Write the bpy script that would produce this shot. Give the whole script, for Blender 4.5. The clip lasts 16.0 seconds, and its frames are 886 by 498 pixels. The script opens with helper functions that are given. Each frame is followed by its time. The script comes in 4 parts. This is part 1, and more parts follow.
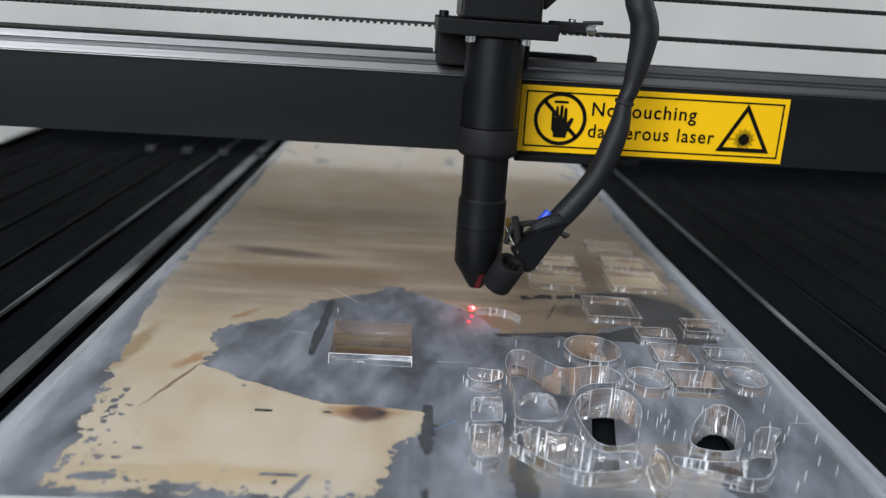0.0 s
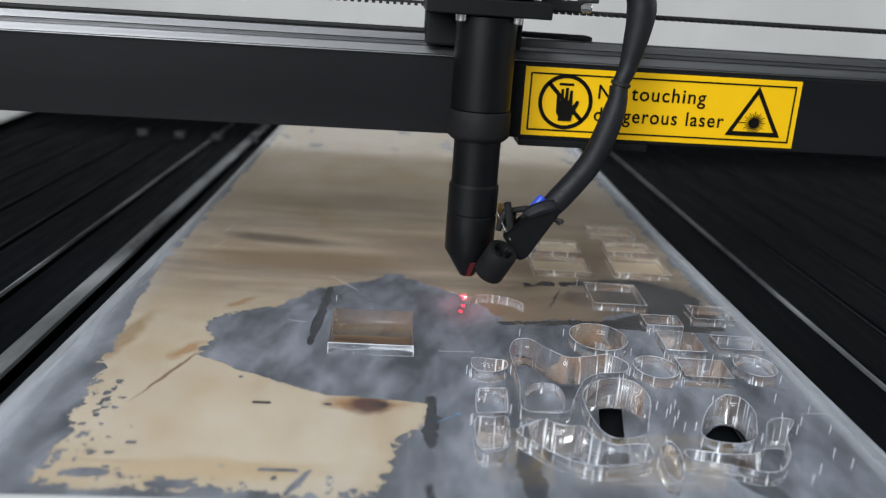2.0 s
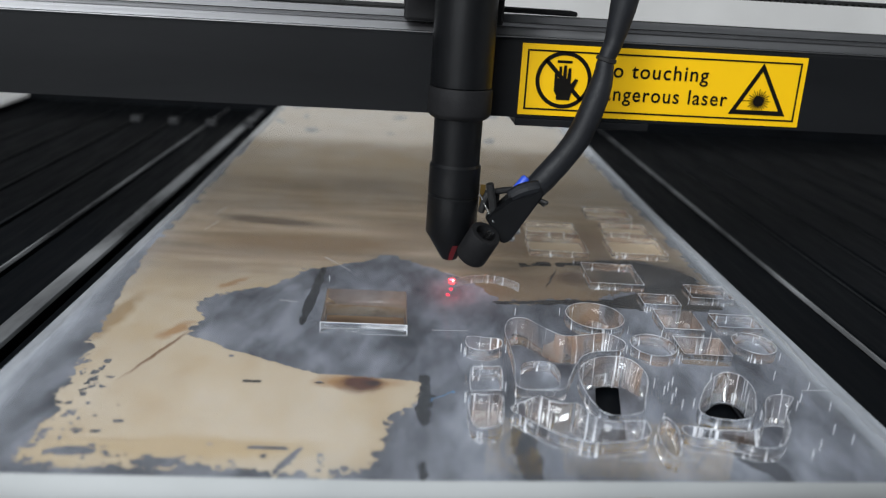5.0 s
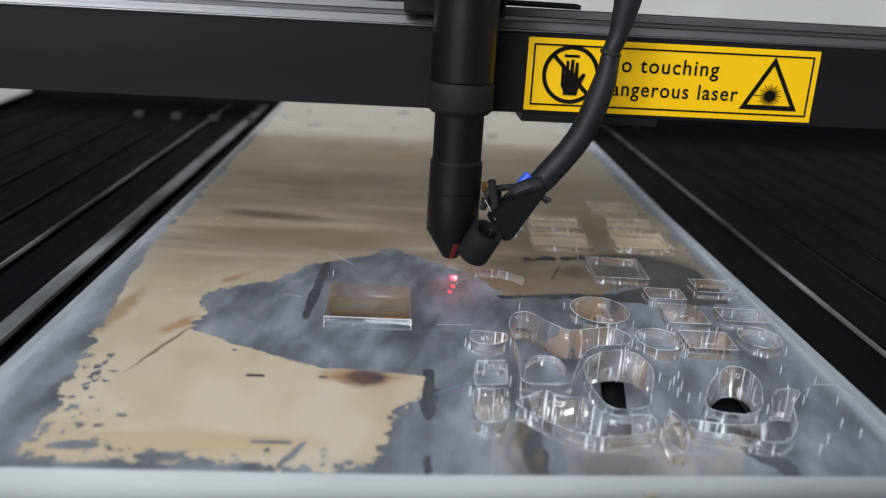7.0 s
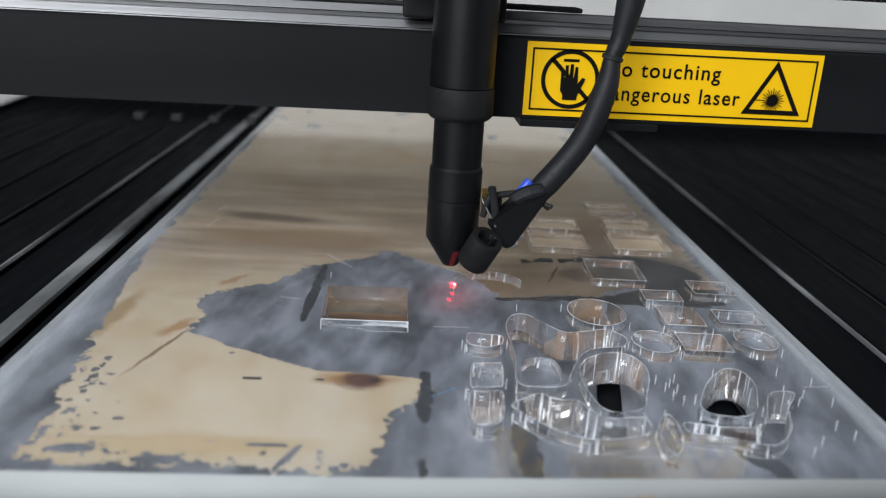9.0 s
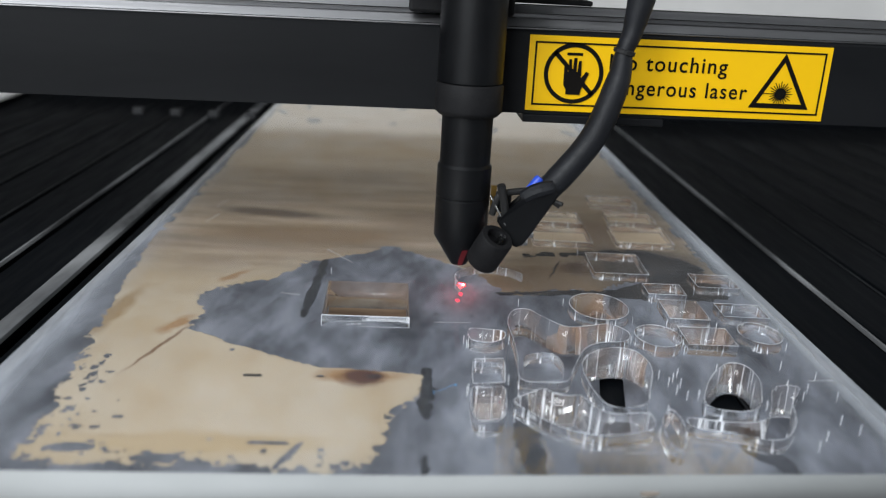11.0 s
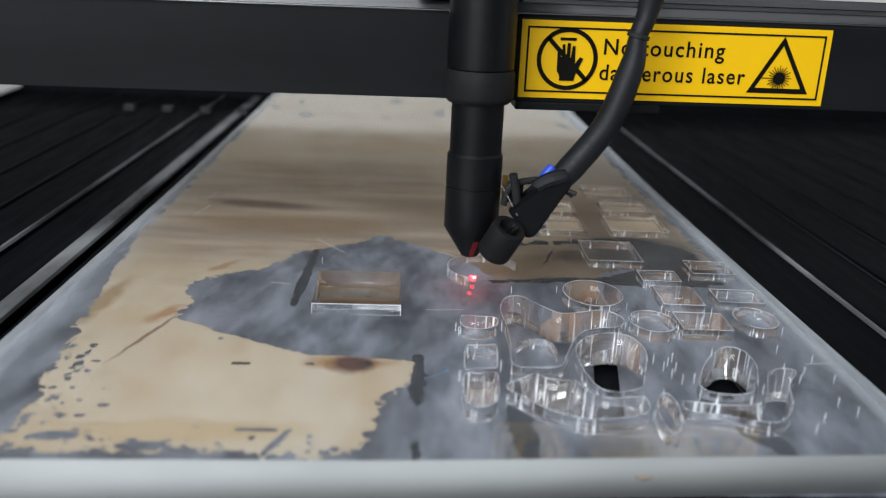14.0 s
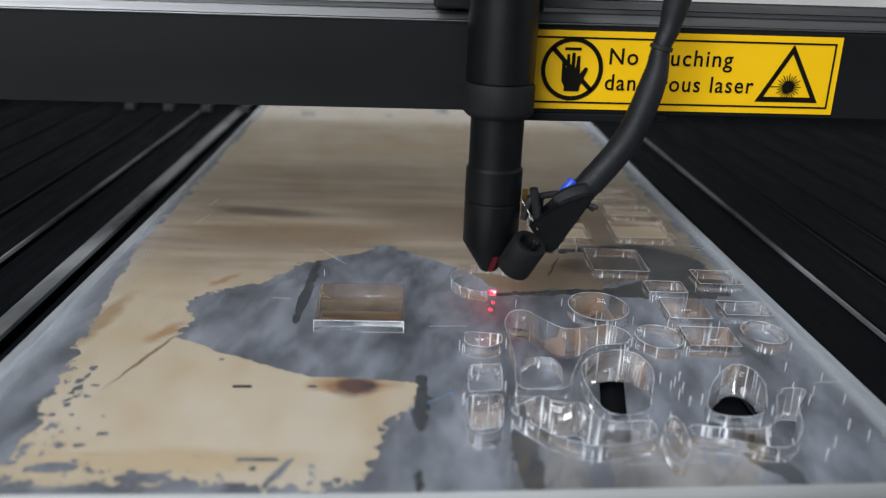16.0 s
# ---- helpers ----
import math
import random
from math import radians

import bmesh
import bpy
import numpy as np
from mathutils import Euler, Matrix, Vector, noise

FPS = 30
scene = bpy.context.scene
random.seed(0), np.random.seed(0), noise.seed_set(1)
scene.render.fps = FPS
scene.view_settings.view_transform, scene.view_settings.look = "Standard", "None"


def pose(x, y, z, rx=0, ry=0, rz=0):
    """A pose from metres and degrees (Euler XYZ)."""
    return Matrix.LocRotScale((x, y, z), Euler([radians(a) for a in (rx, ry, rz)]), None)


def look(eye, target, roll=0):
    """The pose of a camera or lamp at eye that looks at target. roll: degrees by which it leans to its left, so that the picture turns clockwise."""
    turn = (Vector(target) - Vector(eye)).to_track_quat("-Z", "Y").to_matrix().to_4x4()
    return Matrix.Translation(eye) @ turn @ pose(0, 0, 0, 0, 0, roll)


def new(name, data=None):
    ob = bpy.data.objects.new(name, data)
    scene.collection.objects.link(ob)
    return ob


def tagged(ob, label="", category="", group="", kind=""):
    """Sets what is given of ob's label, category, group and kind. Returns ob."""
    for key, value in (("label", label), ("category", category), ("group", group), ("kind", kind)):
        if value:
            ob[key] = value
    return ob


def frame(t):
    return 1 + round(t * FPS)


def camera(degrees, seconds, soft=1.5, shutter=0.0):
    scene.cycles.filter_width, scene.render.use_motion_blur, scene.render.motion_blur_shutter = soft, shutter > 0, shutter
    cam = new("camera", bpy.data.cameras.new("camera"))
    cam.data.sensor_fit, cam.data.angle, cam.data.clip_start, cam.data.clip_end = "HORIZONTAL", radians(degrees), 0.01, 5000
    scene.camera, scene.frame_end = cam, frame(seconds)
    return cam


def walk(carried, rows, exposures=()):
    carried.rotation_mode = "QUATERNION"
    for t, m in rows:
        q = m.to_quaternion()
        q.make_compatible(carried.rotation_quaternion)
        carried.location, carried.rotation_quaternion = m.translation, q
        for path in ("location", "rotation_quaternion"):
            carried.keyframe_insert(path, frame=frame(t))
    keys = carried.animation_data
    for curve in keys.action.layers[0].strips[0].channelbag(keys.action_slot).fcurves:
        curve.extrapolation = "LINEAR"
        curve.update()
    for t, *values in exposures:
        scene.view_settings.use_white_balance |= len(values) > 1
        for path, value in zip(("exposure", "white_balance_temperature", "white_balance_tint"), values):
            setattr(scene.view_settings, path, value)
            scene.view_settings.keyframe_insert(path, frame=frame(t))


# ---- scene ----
cam = camera(53.67, 16.0, soft=1.2)
cam.data.dof.use_dof = True
cam.data.dof.focus_distance = 0.46
cam.data.dof.aperture_fstop = 7.1
walk(cam, [
    (0.0, pose(-0.0722, -0.5116, 0.1833, 73.46, -3.91, -2.42)),
    (0.5, pose(-0.0708, -0.5058, 0.1825, 73.16, -3.82, -2.57)),
    (1.0, pose(-0.0731, -0.5011, 0.1806, 72.82, -3.73, -2.68)),
    (1.5, pose(-0.0712, -0.5002, 0.1805, 72.65, -3.78, -2.75)),
    (2.0, pose(-0.0759, -0.4987, 0.1799, 72.51, -3.94, -2.86)),
    (2.5, pose(-0.0765, -0.4998, 0.1803, 72.49, -3.96, -3.04)),
    (3.0, pose(-0.0746, -0.5010, 0.1792, 72.39, -4.01, -3.21)),
    (3.5, pose(-0.0751, -0.5007, 0.1771, 72.28, -4.08, -3.28)),
    (4.0, pose(-0.0733, -0.4995, 0.1740, 72.39, -3.88, -3.26)),
    (4.5, pose(-0.0723, -0.4956, 0.1722, 72.16, -3.76, -3.11)),
    (7.0, pose(-0.0727, -0.4925, 0.1692, 71.75, -3.55, -2.84)),
    (7.5, pose(-0.0713, -0.4917, 0.1687, 71.62, -3.59, -2.77)),
    (8.0, pose(-0.0736, -0.4931, 0.1697, 71.69, -3.67, -2.71)),
    (8.5, pose(-0.0747, -0.4941, 0.1700, 71.75, -3.54, -2.72)),
    (9.0, pose(-0.0702, -0.4933, 0.1712, 71.71, -3.46, -2.73)),
    (11.5, pose(-0.0696, -0.4899, 0.1705, 71.24, -2.92, -2.64)),
    (12.0, pose(-0.0666, -0.4915, 0.1666, 71.52, -2.71, -2.52)),
    (12.5, pose(-0.0679, -0.4914, 0.1669, 71.49, -2.88, -2.50)),
    (13.0, pose(-0.0628, -0.4898, 0.1653, 71.39, -2.83, -2.49)),
    (13.5, pose(-0.0613, -0.4886, 0.1632, 71.49, -2.68, -2.85)),
    (14.0, pose(-0.0664, -0.4873, 0.1628, 71.34, -2.66, -3.10)),
    (14.5, pose(-0.0674, -0.4869, 0.1653, 71.09, -2.71, -3.20)),
    (15.0, pose(-0.0661, -0.4868, 0.1724, 70.91, -2.50, -3.04)),
    (15.5, pose(-0.0649, -0.4822, 0.1724, 70.72, -2.61, -3.01)),
    (16.0, pose(-0.0658, -0.4767, 0.1748, 70.32, -2.27, -2.93)),
], exposures=[(0.0, 0.0), (13.5, 0.0), (16.0, -0.10)])

# seconds, sideways travel of the head, travel of the gantry
TRAVEL = [
    (0.0, -0.0000, 0.0000),
    (0.5, -0.0017, -0.0006),
    (1.0, -0.0033, -0.0012),
    (1.5, -0.0049, -0.0019),
    (2.0, -0.0065, -0.0028),
    (2.5, -0.0081, -0.0038),
    (3.0, -0.0097, -0.0052),
    (3.5, -0.0111, -0.0068),
    (4.0, -0.0122, -0.0083),
    (4.5, -0.0131, -0.0097),
    (5.3, -0.0146, -0.0125),
    (6.2, -0.0156, -0.0158),
    (7.0, -0.0161, -0.0189),
    (7.5, -0.0161, -0.0209),
    (8.0, -0.0159, -0.0228),
    (8.5, -0.0155, -0.0249),
    (9.0, -0.0151, -0.0271),
    (9.8, -0.0140, -0.0298),
    (10.7, -0.0122, -0.0326),
    (11.5, -0.0103, -0.0349),
    (12.0, -0.0089, -0.0364),
    (12.5, -0.0073, -0.0376),
    (13.0, -0.0055, -0.0387),
    (13.5, -0.0038, -0.0394),
    (14.0, -0.0022, -0.0399),
    (14.5, -0.0005, -0.0403),
    (15.0, 0.0014, -0.0405),
    (15.5, 0.0034, -0.0405),
    (16.0, 0.0056, -0.0404),
]

# ------------------------------------------------------------ light
world = bpy.data.worlds.new("workshop_air")
scene.world = world
world.use_nodes = True
world.node_tree.nodes["Background"].inputs[0].default_value = (0.80, 0.88, 1.0, 1)
world.node_tree.nodes["Background"].inputs[1].default_value = 0.05


def area(name, w, h, power, m, color):
    lamp = bpy.data.lights.new(name, "AREA")
    lamp.shape, lamp.size, lamp.size_y = "RECTANGLE", w, h
    lamp.energy, lamp.color = power, color
    ob = new(name, lamp)
    ob.matrix_world = m
    return ob


DAY = (0.92, 0.96, 1.0)
# two unseen area lights, added to brighten from front left and from the right
area("added_front_light", 1.7, 1.7, 88, look((-1.25, -2.15, 1.25), (0, 0.05, 0)), DAY)
area("added_side_light", 1.6, 1.2, 18, look((2.5, 0.5, 1.2), (0, 0.3, 0)), DAY)


# ------------------------------------------------------------ materials
def mat(name):
    m = bpy.data.materials.new(name)
    m.use_nodes = True
    nt = m.node_tree
    return m, nt, nt.nodes["Principled BSDF"]


def node(nt, kind, **kw):
    n = nt.nodes.new(kind)
    for k, v in kw.items():
        n.inputs[k].default_value = v
    return n


def coords(nt, scale=(1, 1, 1)):
    tc = nt.nodes.new("ShaderNodeTexCoord")
    mp = nt.nodes.new("ShaderNodeMapping")
    mp.inputs["Scale"].default_value = scale
    nt.links.new(tc.outputs["Object"], mp.inputs["Vector"])
    return mp.outputs["Vector"]


def noise_tex(nt, vec, scale, detail=4, rough=0.6):
    n = node(nt, "ShaderNodeTexNoise", Scale=scale, Detail=detail, Roughness=rough)
    nt.links.new(vec, n.inputs["Vector"])
    return n.outputs["Fac"]


def ramp(nt, fac, stops):
    r = nt.nodes.new("ShaderNodeValToRGB")
    e = r.color_ramp.elements
    while len(e) < len(stops):
        e.new(0.5)
    for el, (p, c) in zip(e, stops):
        el.position, el.color = p, (*c, 1) if len(c) == 3 else c
    nt.links.new(fac, r.inputs["Fac"])
    return r.outputs["Color"]


def g(v):
    return (v, v, v)


def bumped(nt, bsdf, fac, strength, dist):
    b = node(nt, "ShaderNodeBump", Strength=strength, Distance=dist)
    nt.links.new(fac, b.inputs["Height"])
    nt.links.new(b.outputs["Normal"], bsdf.inputs["Normal"])


def worn(name, lo, hi, rough=(0.35, 0.55), metal=0.0, grain=400, stretch=(1, 1, 1), bump=0.15, spec=0.5):
    m, nt, b = mat(name)
    v = coords(nt, stretch)
    big = noise_tex(nt, v, grain / 12, 3)
    fine = noise_tex(nt, v, grain, 5)
    nt.links.new(ramp(nt, big, [(0.3, lo), (0.7, hi)]), b.inputs["Base Color"])
    nt.links.new(ramp(nt, fine, [(0.3, g(rough[0])), (0.75, g(rough[1]))]), b.inputs["Roughness"])
    b.inputs["Metallic"].default_value = metal
    b.inputs["Specular IOR Level"].default_value = spec
    bumped(nt, b, fine, bump, 0.0004)
    return m


def plain(name, c, rough=0.5, metal=0.0, emit=0.0):
    m, nt, b = mat(name)
    b.inputs["Base Color"].default_value = (*c, 1)
    b.inputs["Roughness"].default_value, b.inputs["Metallic"].default_value = rough, metal
    if emit:
        b.inputs["Emission Color"].default_value = (*c, 1)
        b.inputs["Emission Strength"].default_value = emit
    return m


BLACK_PAINT = worn("black_painted_aluminium", (0.0052, 0.0058, 0.0068), (0.0100, 0.0108, 0.0122), (0.42, 0.62), 0, 300, (0.15, 1, 1), 0.1, 0.16)
ANODIZED = worn("black_anodized_metal", (0.0025, 0.0028, 0.0035), (0.005, 0.0055, 0.0065), (0.34, 0.5), 0, 700, (1, 1, 1), 0.1, 0.26)
RUBBER = worn("ribbed_black_rubber", (0.005, 0.005, 0.006), (0.010, 0.010, 0.011), (0.6, 0.75), 0, 900, (1, 1, 1), 0.3, 0.25)
SLEEVE = worn("black_sleeve", (0.006, 0.0068, 0.009), (0.013, 0.0145, 0.018), (0.48, 0.66), 0, 500, (1, 1, 1), 0.35, 0.35)
STEEL = worn("brushed_rail_steel", (0.155, 0.155, 0.16), (0.30, 0.30, 0.305), (0.30, 0.50), 1, 600, (0.02, 1, 1), 0.2)
CHROME = worn("bright_screw_steel", (0.6, 0.6, 0.6), (0.75, 0.75, 0.74), (0.15, 0.3), 1, 400)
SLAT_DARK = worn("dark_slat_metal", (0.0010, 0.0014, 0.0021), (0.0032, 0.0043, 0.0060), (0.50, 0.72), 0.0, 200, (1, 0.08, 1), 0.2, 0.10)
SLAT_EDGE = worn("rubbed_slat_edge", (0.006, 0.007, 0.008), (0.026, 0.028, 0.032), (0.4, 0.6), 0.2, 90, (1, 0.1, 1), 0.2)
SLAT_BRIGHT = worn("bright_slat_aluminium", (0.07, 0.072, 0.075), (0.52, 0.53, 0.54), (0.3, 0.5), 0.35, 420, (1, 0.25, 1), 0.2)
TRAY = worn("sooty_tray", (0.006, 0.006, 0.007), (0.012, 0.012, 0.013), (0.6, 0.8), 0, 60)
WHITE_PANEL = worn("white_enamel", (0.71, 0.70, 0.68), (0.81, 0.80, 0.78), (0.4, 0.5), 0, 40, (1, 1, 1), 0.03)
WALL_PAINT = worn("matt_wall_paint", (0.55, 0.56, 0.57), (0.66, 0.67, 0.68), (0.7, 0.9), 0, 30, (1, 1, 1), 0.05)
DARK_WALL = worn("dark_reflected_wall", (0.034, 0.031, 0.028), (0.050, 0.046, 0.042), (0.7, 0.9), 0, 30, (1, 1, 1), 0.05)
FLOOR_PAINT = worn("grey_floor_coating", (0.16, 0.17, 0.17), (0.24, 0.24, 0.24), (0.5, 0.7), 0, 20, (1, 1, 1), 0.05)
YELLOW = worn("yellow_vinyl", (0.92, 0.53, 0.003), (0.98, 0.58, 0.005), (0.35, 0.45), 0, 200, (1, 1, 1), 0.02, 0.3)
INK = worn("black_ink", (0.004, 0.0035, 0.003), (0.008, 0.007, 0.006), (0.5, 0.7), 0, 300, (1, 1, 1), 0.02, 0.08)
BLUE = plain("blue_plastic", (0.03, 0.09, 0.62), 0.4)
BRASS = plain("brass", (0.45, 0.28, 0.08), 0.35, 1.0)
BELT = worn("belt_rubber", (0.005, 0.005, 0.006), (0.012, 0.012, 0.012), (0.6, 0.8), 0, 500)
RED_GLOW = plain("red_pointer_light", (1.0, 0.004, 0.008), 0.5, 0, 150.0)
RED_SOFT = plain("red_pointer_reflex", (0.9, 0.03, 0.06), 0.5, 0, 2.2)
CUT_GLOW = plain("cutting_spark", (1.0, 0.62, 0.55), 0.5, 0, 14.0)


def acrylic(name, haze, streak, tint=(0.96, 0.98, 0.98), rough=0.03, paper_tint=0.6, edge_sheen=0.0, dust=(0.71, 0.75, 0.82)):
    """Clear acrylic with a thin film of dust (haze) and, on cut walls, upright milky streaks."""
    m, nt, b = mat(name)
    b.inputs["Base Color"].default_value = (*tint, 1)
    b.inputs["Transmission Weight"].default_value = 1.0
    b.inputs["IOR"].default_value = 1.49
    b.inputs["Roughness"].default_value = rough
    film = nt.nodes.new("ShaderNodeBsdfDiffuse")
    film.inputs["Color"].default_value = (*dust, 1)
    mix = nt.nodes.new("ShaderNodeMixShader")
    v = coords(nt)
    if streak:
        vs = coords(nt, (1, 1, 0.03))
        f = noise_tex(nt, vs, 480, 2, 0.6)
        fac = ramp(nt, f, [(0.50, g(haze * 0.4)), (0.62, g(haze)), (0.68, g(streak))])
        bumped(nt, b, f, 0.25, 0.0006)
        # brown patches that paint the refracted paper colour on the wall
        tint_patch = noise_tex(nt, coords(nt, (1, 1, 0.6)), 55, 3, 0.55)
        mx = nt.nodes.new("ShaderNodeMath")
        mx.operation = "MAXIMUM"
        nt.links.new(fac, mx.inputs[0])
        # painted stronger on the cuts farther back in the sheet
        sep = nt.nodes.new("ShaderNodeSeparateXYZ")
        nt.links.new(v, sep.inputs[0])
        reach = nt.nodes.new("ShaderNodeMapRange")
        reach.inputs["From Min"].default_value, reach.inputs["From Max"].default_value = -0.150, -0.105
        nt.links.new(sep.outputs["Y"], reach.inputs["Value"])
        far_tint = nt.nodes.new("ShaderNodeMath")
        far_tint.operation = "MULTIPLY"
        nt.links.new(ramp(nt, tint_patch, [(0.40, g(0.0)), (0.60, g(paper_tint))]), far_tint.inputs[0])
        nt.links.new(reach.outputs[0], far_tint.inputs[1])
        nt.links.new(far_tint.outputs[0], mx.inputs[1])
        tone = nt.nodes.new("ShaderNodeMix")
        tone.data_type = "RGBA"
        nt.links.new(ramp(nt, f, [(0.61, g(0.0)), (0.67, g(1.0))]), tone.inputs["Factor"])
        nt.links.new(ramp(nt, tint_patch, [(0.40, (0.50, 0.52, 0.57)), (0.56, (0.27, 0.18, 0.13))]), tone.inputs["A"])
        tone.inputs["B"].default_value = (0.86, 0.88, 0.92, 1)
        nt.links.new(tone.outputs["Result"], film.inputs["Color"])
        fac = mx.outputs[0]
    else:
        big = noise_tex(nt, v, 16, 5, 0.6)
        fine = noise_tex(nt, v, 500, 3, 0.7)
        mul = nt.nodes.new("ShaderNodeMath")
        mul.operation = "MULTIPLY"
        nt.links.new(ramp(nt, big, [(0.3, g(haze * 0.35)), (0.7, g(min(1.0, haze * 1.4)))]), mul.inputs[0])
        nt.links.new(ramp(nt, fine, [(0.3, g(0.75)), (0.75, g(1.0))]), mul.inputs[1])
        fac = mul.outputs[0]
        if edge_sheen:
            # dusty border with sheen painted in along the long edges, streaks running along it
            sep = nt.nodes.new("ShaderNodeSeparateXYZ")
            nt.links.new(v, sep.inputs[0])
            edge = nt.nodes.new("ShaderNodeMapRange")
            edge.inputs["From Min"].default_value, edge.inputs["From Max"].default_value = 0.150, 0.179
            off = nt.nodes.new("ShaderNodeMath")
            off.inputs[1].default_value = 0.041
            nt.links.new(sep.outputs["X"], off.inputs[0])
            away = nt.nodes.new("ShaderNodeMath")
            away.operation = "ABSOLUTE"
            nt.links.new(off.outputs[0], away.inputs[0])
            nt.links.new(away.outputs[0], edge.inputs["Value"])
            lines = noise_tex(nt, coords(nt, (1, 0.12, 1)), 170, 4, 0.6)
            sheen_lines = nt.nodes.new("ShaderNodeMath")
            sheen_lines.operation = "MULTIPLY"
            nt.links.new(ramp(nt, edge.outputs[0], [(0.0, g(0.0)), (0.7, g(edge_sheen * 0.4)), (1.0, g(edge_sheen))]), sheen_lines.inputs[0])
            nt.links.new(ramp(nt, lines, [(0.32, g(0.62)), (0.68, g(1.0))]), sheen_lines.inputs[1])
            most = nt.nodes.new("ShaderNodeMath")
            most.operation = "MAXIMUM"
            nt.links.new(fac, most.inputs[0])
            nt.links.new(sheen_lines.outputs[0], most.inputs[1])
            fac = most.outputs[0]
        bumped(nt, b, noise_tex(nt, v, 9, 2), 0.05, 0.002)
    nt.links.new(fac, mix.inputs["Fac"])
    nt.links.new(b.outputs[0], mix.inputs[1])
    nt.links.new(film.outputs[0], mix.inputs[2])
    nt.links.new(mix.outputs[0], nt.nodes["Material Output"].inputs["Surface"])
    return m


ACRYLIC_TOP = acrylic("dusty_clear_acrylic", 0.074, 0, rough=0.06, edge_sheen=0.58)
ACRYLIC_CUT = acrylic("laser_cut_acrylic_wall", 0.20, 0.85)
KERF_WALL = acrylic("fresh_kerf_wall", 0.35, 0.6)
# brown film colour painted in for the paper refracted through the wall
ACRYLIC_BROWN_TINT = acrylic("brown_tinted_cut_wall", 0.70, 0, rough=0.2, dust=(0.25, 0.175, 0.125))
ACRYLIC_SAWN = worn("sawn_acrylic_edge", (0.36, 0.375, 0.375), (0.48, 0.495, 0.495), (0.6, 0.8), 0, 160, (0.5, 1, 1), 0.15)


def kraft():
    m, nt, b = mat("kraft_masking_paper")
    v = coords(nt)
    vs = coords(nt, (0.32, 2.5, 1))
    big = noise_tex(nt, v, 11, 4)
    band = noise_tex(nt, vs, 22, 4)
    fine = noise_tex(nt, v, 900, 4)
    mixn = nt.nodes.new("ShaderNodeMix")
    mixn.data_type = "RGBA"
    mixn.inputs["Factor"].default_value = 0.5
    blot = noise_tex(nt, coords(nt, (1, 0.55, 1)), 30, 5, 0.6)
    nt.links.new(ramp(nt, big, [(0.36, (0.49, 0.37, 0.225)), (0.62, (0.58, 0.50, 0.40))]), mixn.inputs["A"])
    nt.links.new(ramp(nt, blot, [(0.34, (0.46, 0.345, 0.205)), (0.50, (0.54, 0.45, 0.325)), (0.66, (0.60, 0.535, 0.44))]), mixn.inputs["B"])
    # crosswise brown band: smoky paper with the gantry beam's shade and reflection painted in
    sep = nt.nodes.new("ShaderNodeSeparateXYZ")
    nt.links.new(v, sep.inputs[0])
    wob = node(nt, "ShaderNodeMath")
    wob.operation = "MULTIPLY_ADD"
    nt.links.new(noise_tex(nt, v, 7, 4), wob.inputs[0])
    wob.inputs[1].default_value = 0.30
    nt.links.new(sep.outputs["Y"], wob.inputs[2])
    soot_shade = nt.nodes.new("ShaderNodeMix")
    soot_shade.data_type = "RGBA"
    nt.links.new(ramp(nt, wob.outputs[0], [(0.06, g(0.0)), (0.17, g(0.80)), (0.25, g(0.78)), (0.36, g(0.45)), (0.60, g(0.12))]), soot_shade.inputs["Factor"])
    nt.links.new(mixn.outputs["Result"], soot_shade.inputs["A"])
    nt.links.new(ramp(nt, band, [(0.32, (0.130, 0.086, 0.050)), (0.68, (0.37, 0.278, 0.185))]), soot_shade.inputs["B"])
    # scorch marks, smoky and ochre patches; thin ellipses paint dark tears and creases
    tc = nt.nodes.new("ShaderNodeTexCoord")
    col = soot_shade.outputs["Result"]
    for (x, y, sx, sy, turn, dark) in ((-0.081, -0.1455, 0.023, 0.009, 0, (0.36, 0.20, 0.08)), (-0.079, -0.147, 0.0125, 0.010, 0, (0.085, 0.026, 0.010)), (-0.074, -0.1455, 0.0045, 0.003, 0, (0.030, 0.010, 0.006)),
                                      (0.030, -0.022, 0.085, 0.040, 0, (0.19, 0.128, 0.070)), (0.088, 0.004, 0.052, 0.060, 0, (0.060, 0.048, 0.037)), (0.045, -0.002, 0.016, 0.014, 0, (0.085, 0.050, 0.024)),
                                      (-0.144, -0.1974, 0.055, 0.0007, 1, (0.24, 0.18, 0.11)), (-0.140, -0.202, 0.060, 0.010, 2, (0.51, 0.39, 0.235)), (-0.203, -0.085, 0.040, 0.007, 82, (0.36, 0.25, 0.13)),
                                      (0.0300, -0.003, 0.022, 0.0010, 70, (0.030, 0.020, 0.012)), (0.030, 0.075, 0.12, 0.045, 0, (0.21, 0.145, 0.088)), (-0.150, 0.090, 0.050, 0.012, -8, (0.13, 0.092, 0.058)), (-0.120, 0.045, 0.090, 0.028, 4, (0.22, 0.145, 0.075)),
                                      (-0.172, -0.122, 0.034, 0.0013, 70, (0.21, 0.12, 0.06)), (-0.170, -0.098, 0.015, 0.006, 62, (0.40, 0.235, 0.105)),
                                      (-0.154, -0.032, 0.015, 0.004, 55, (0.36, 0.22, 0.11))):
        mp = nt.nodes.new("ShaderNodeMapping")
        mp.vector_type = "TEXTURE"
        mp.inputs["Location"].default_value = (x + (0.004 if sy > 0.002 else 0.0015), y + (0.005 if sy > 0.002 else 0.0015), 0)
        mp.inputs["Rotation"].default_value = (0, 0, radians(turn))
        mp.inputs["Scale"].default_value = (sx, sy, 1)
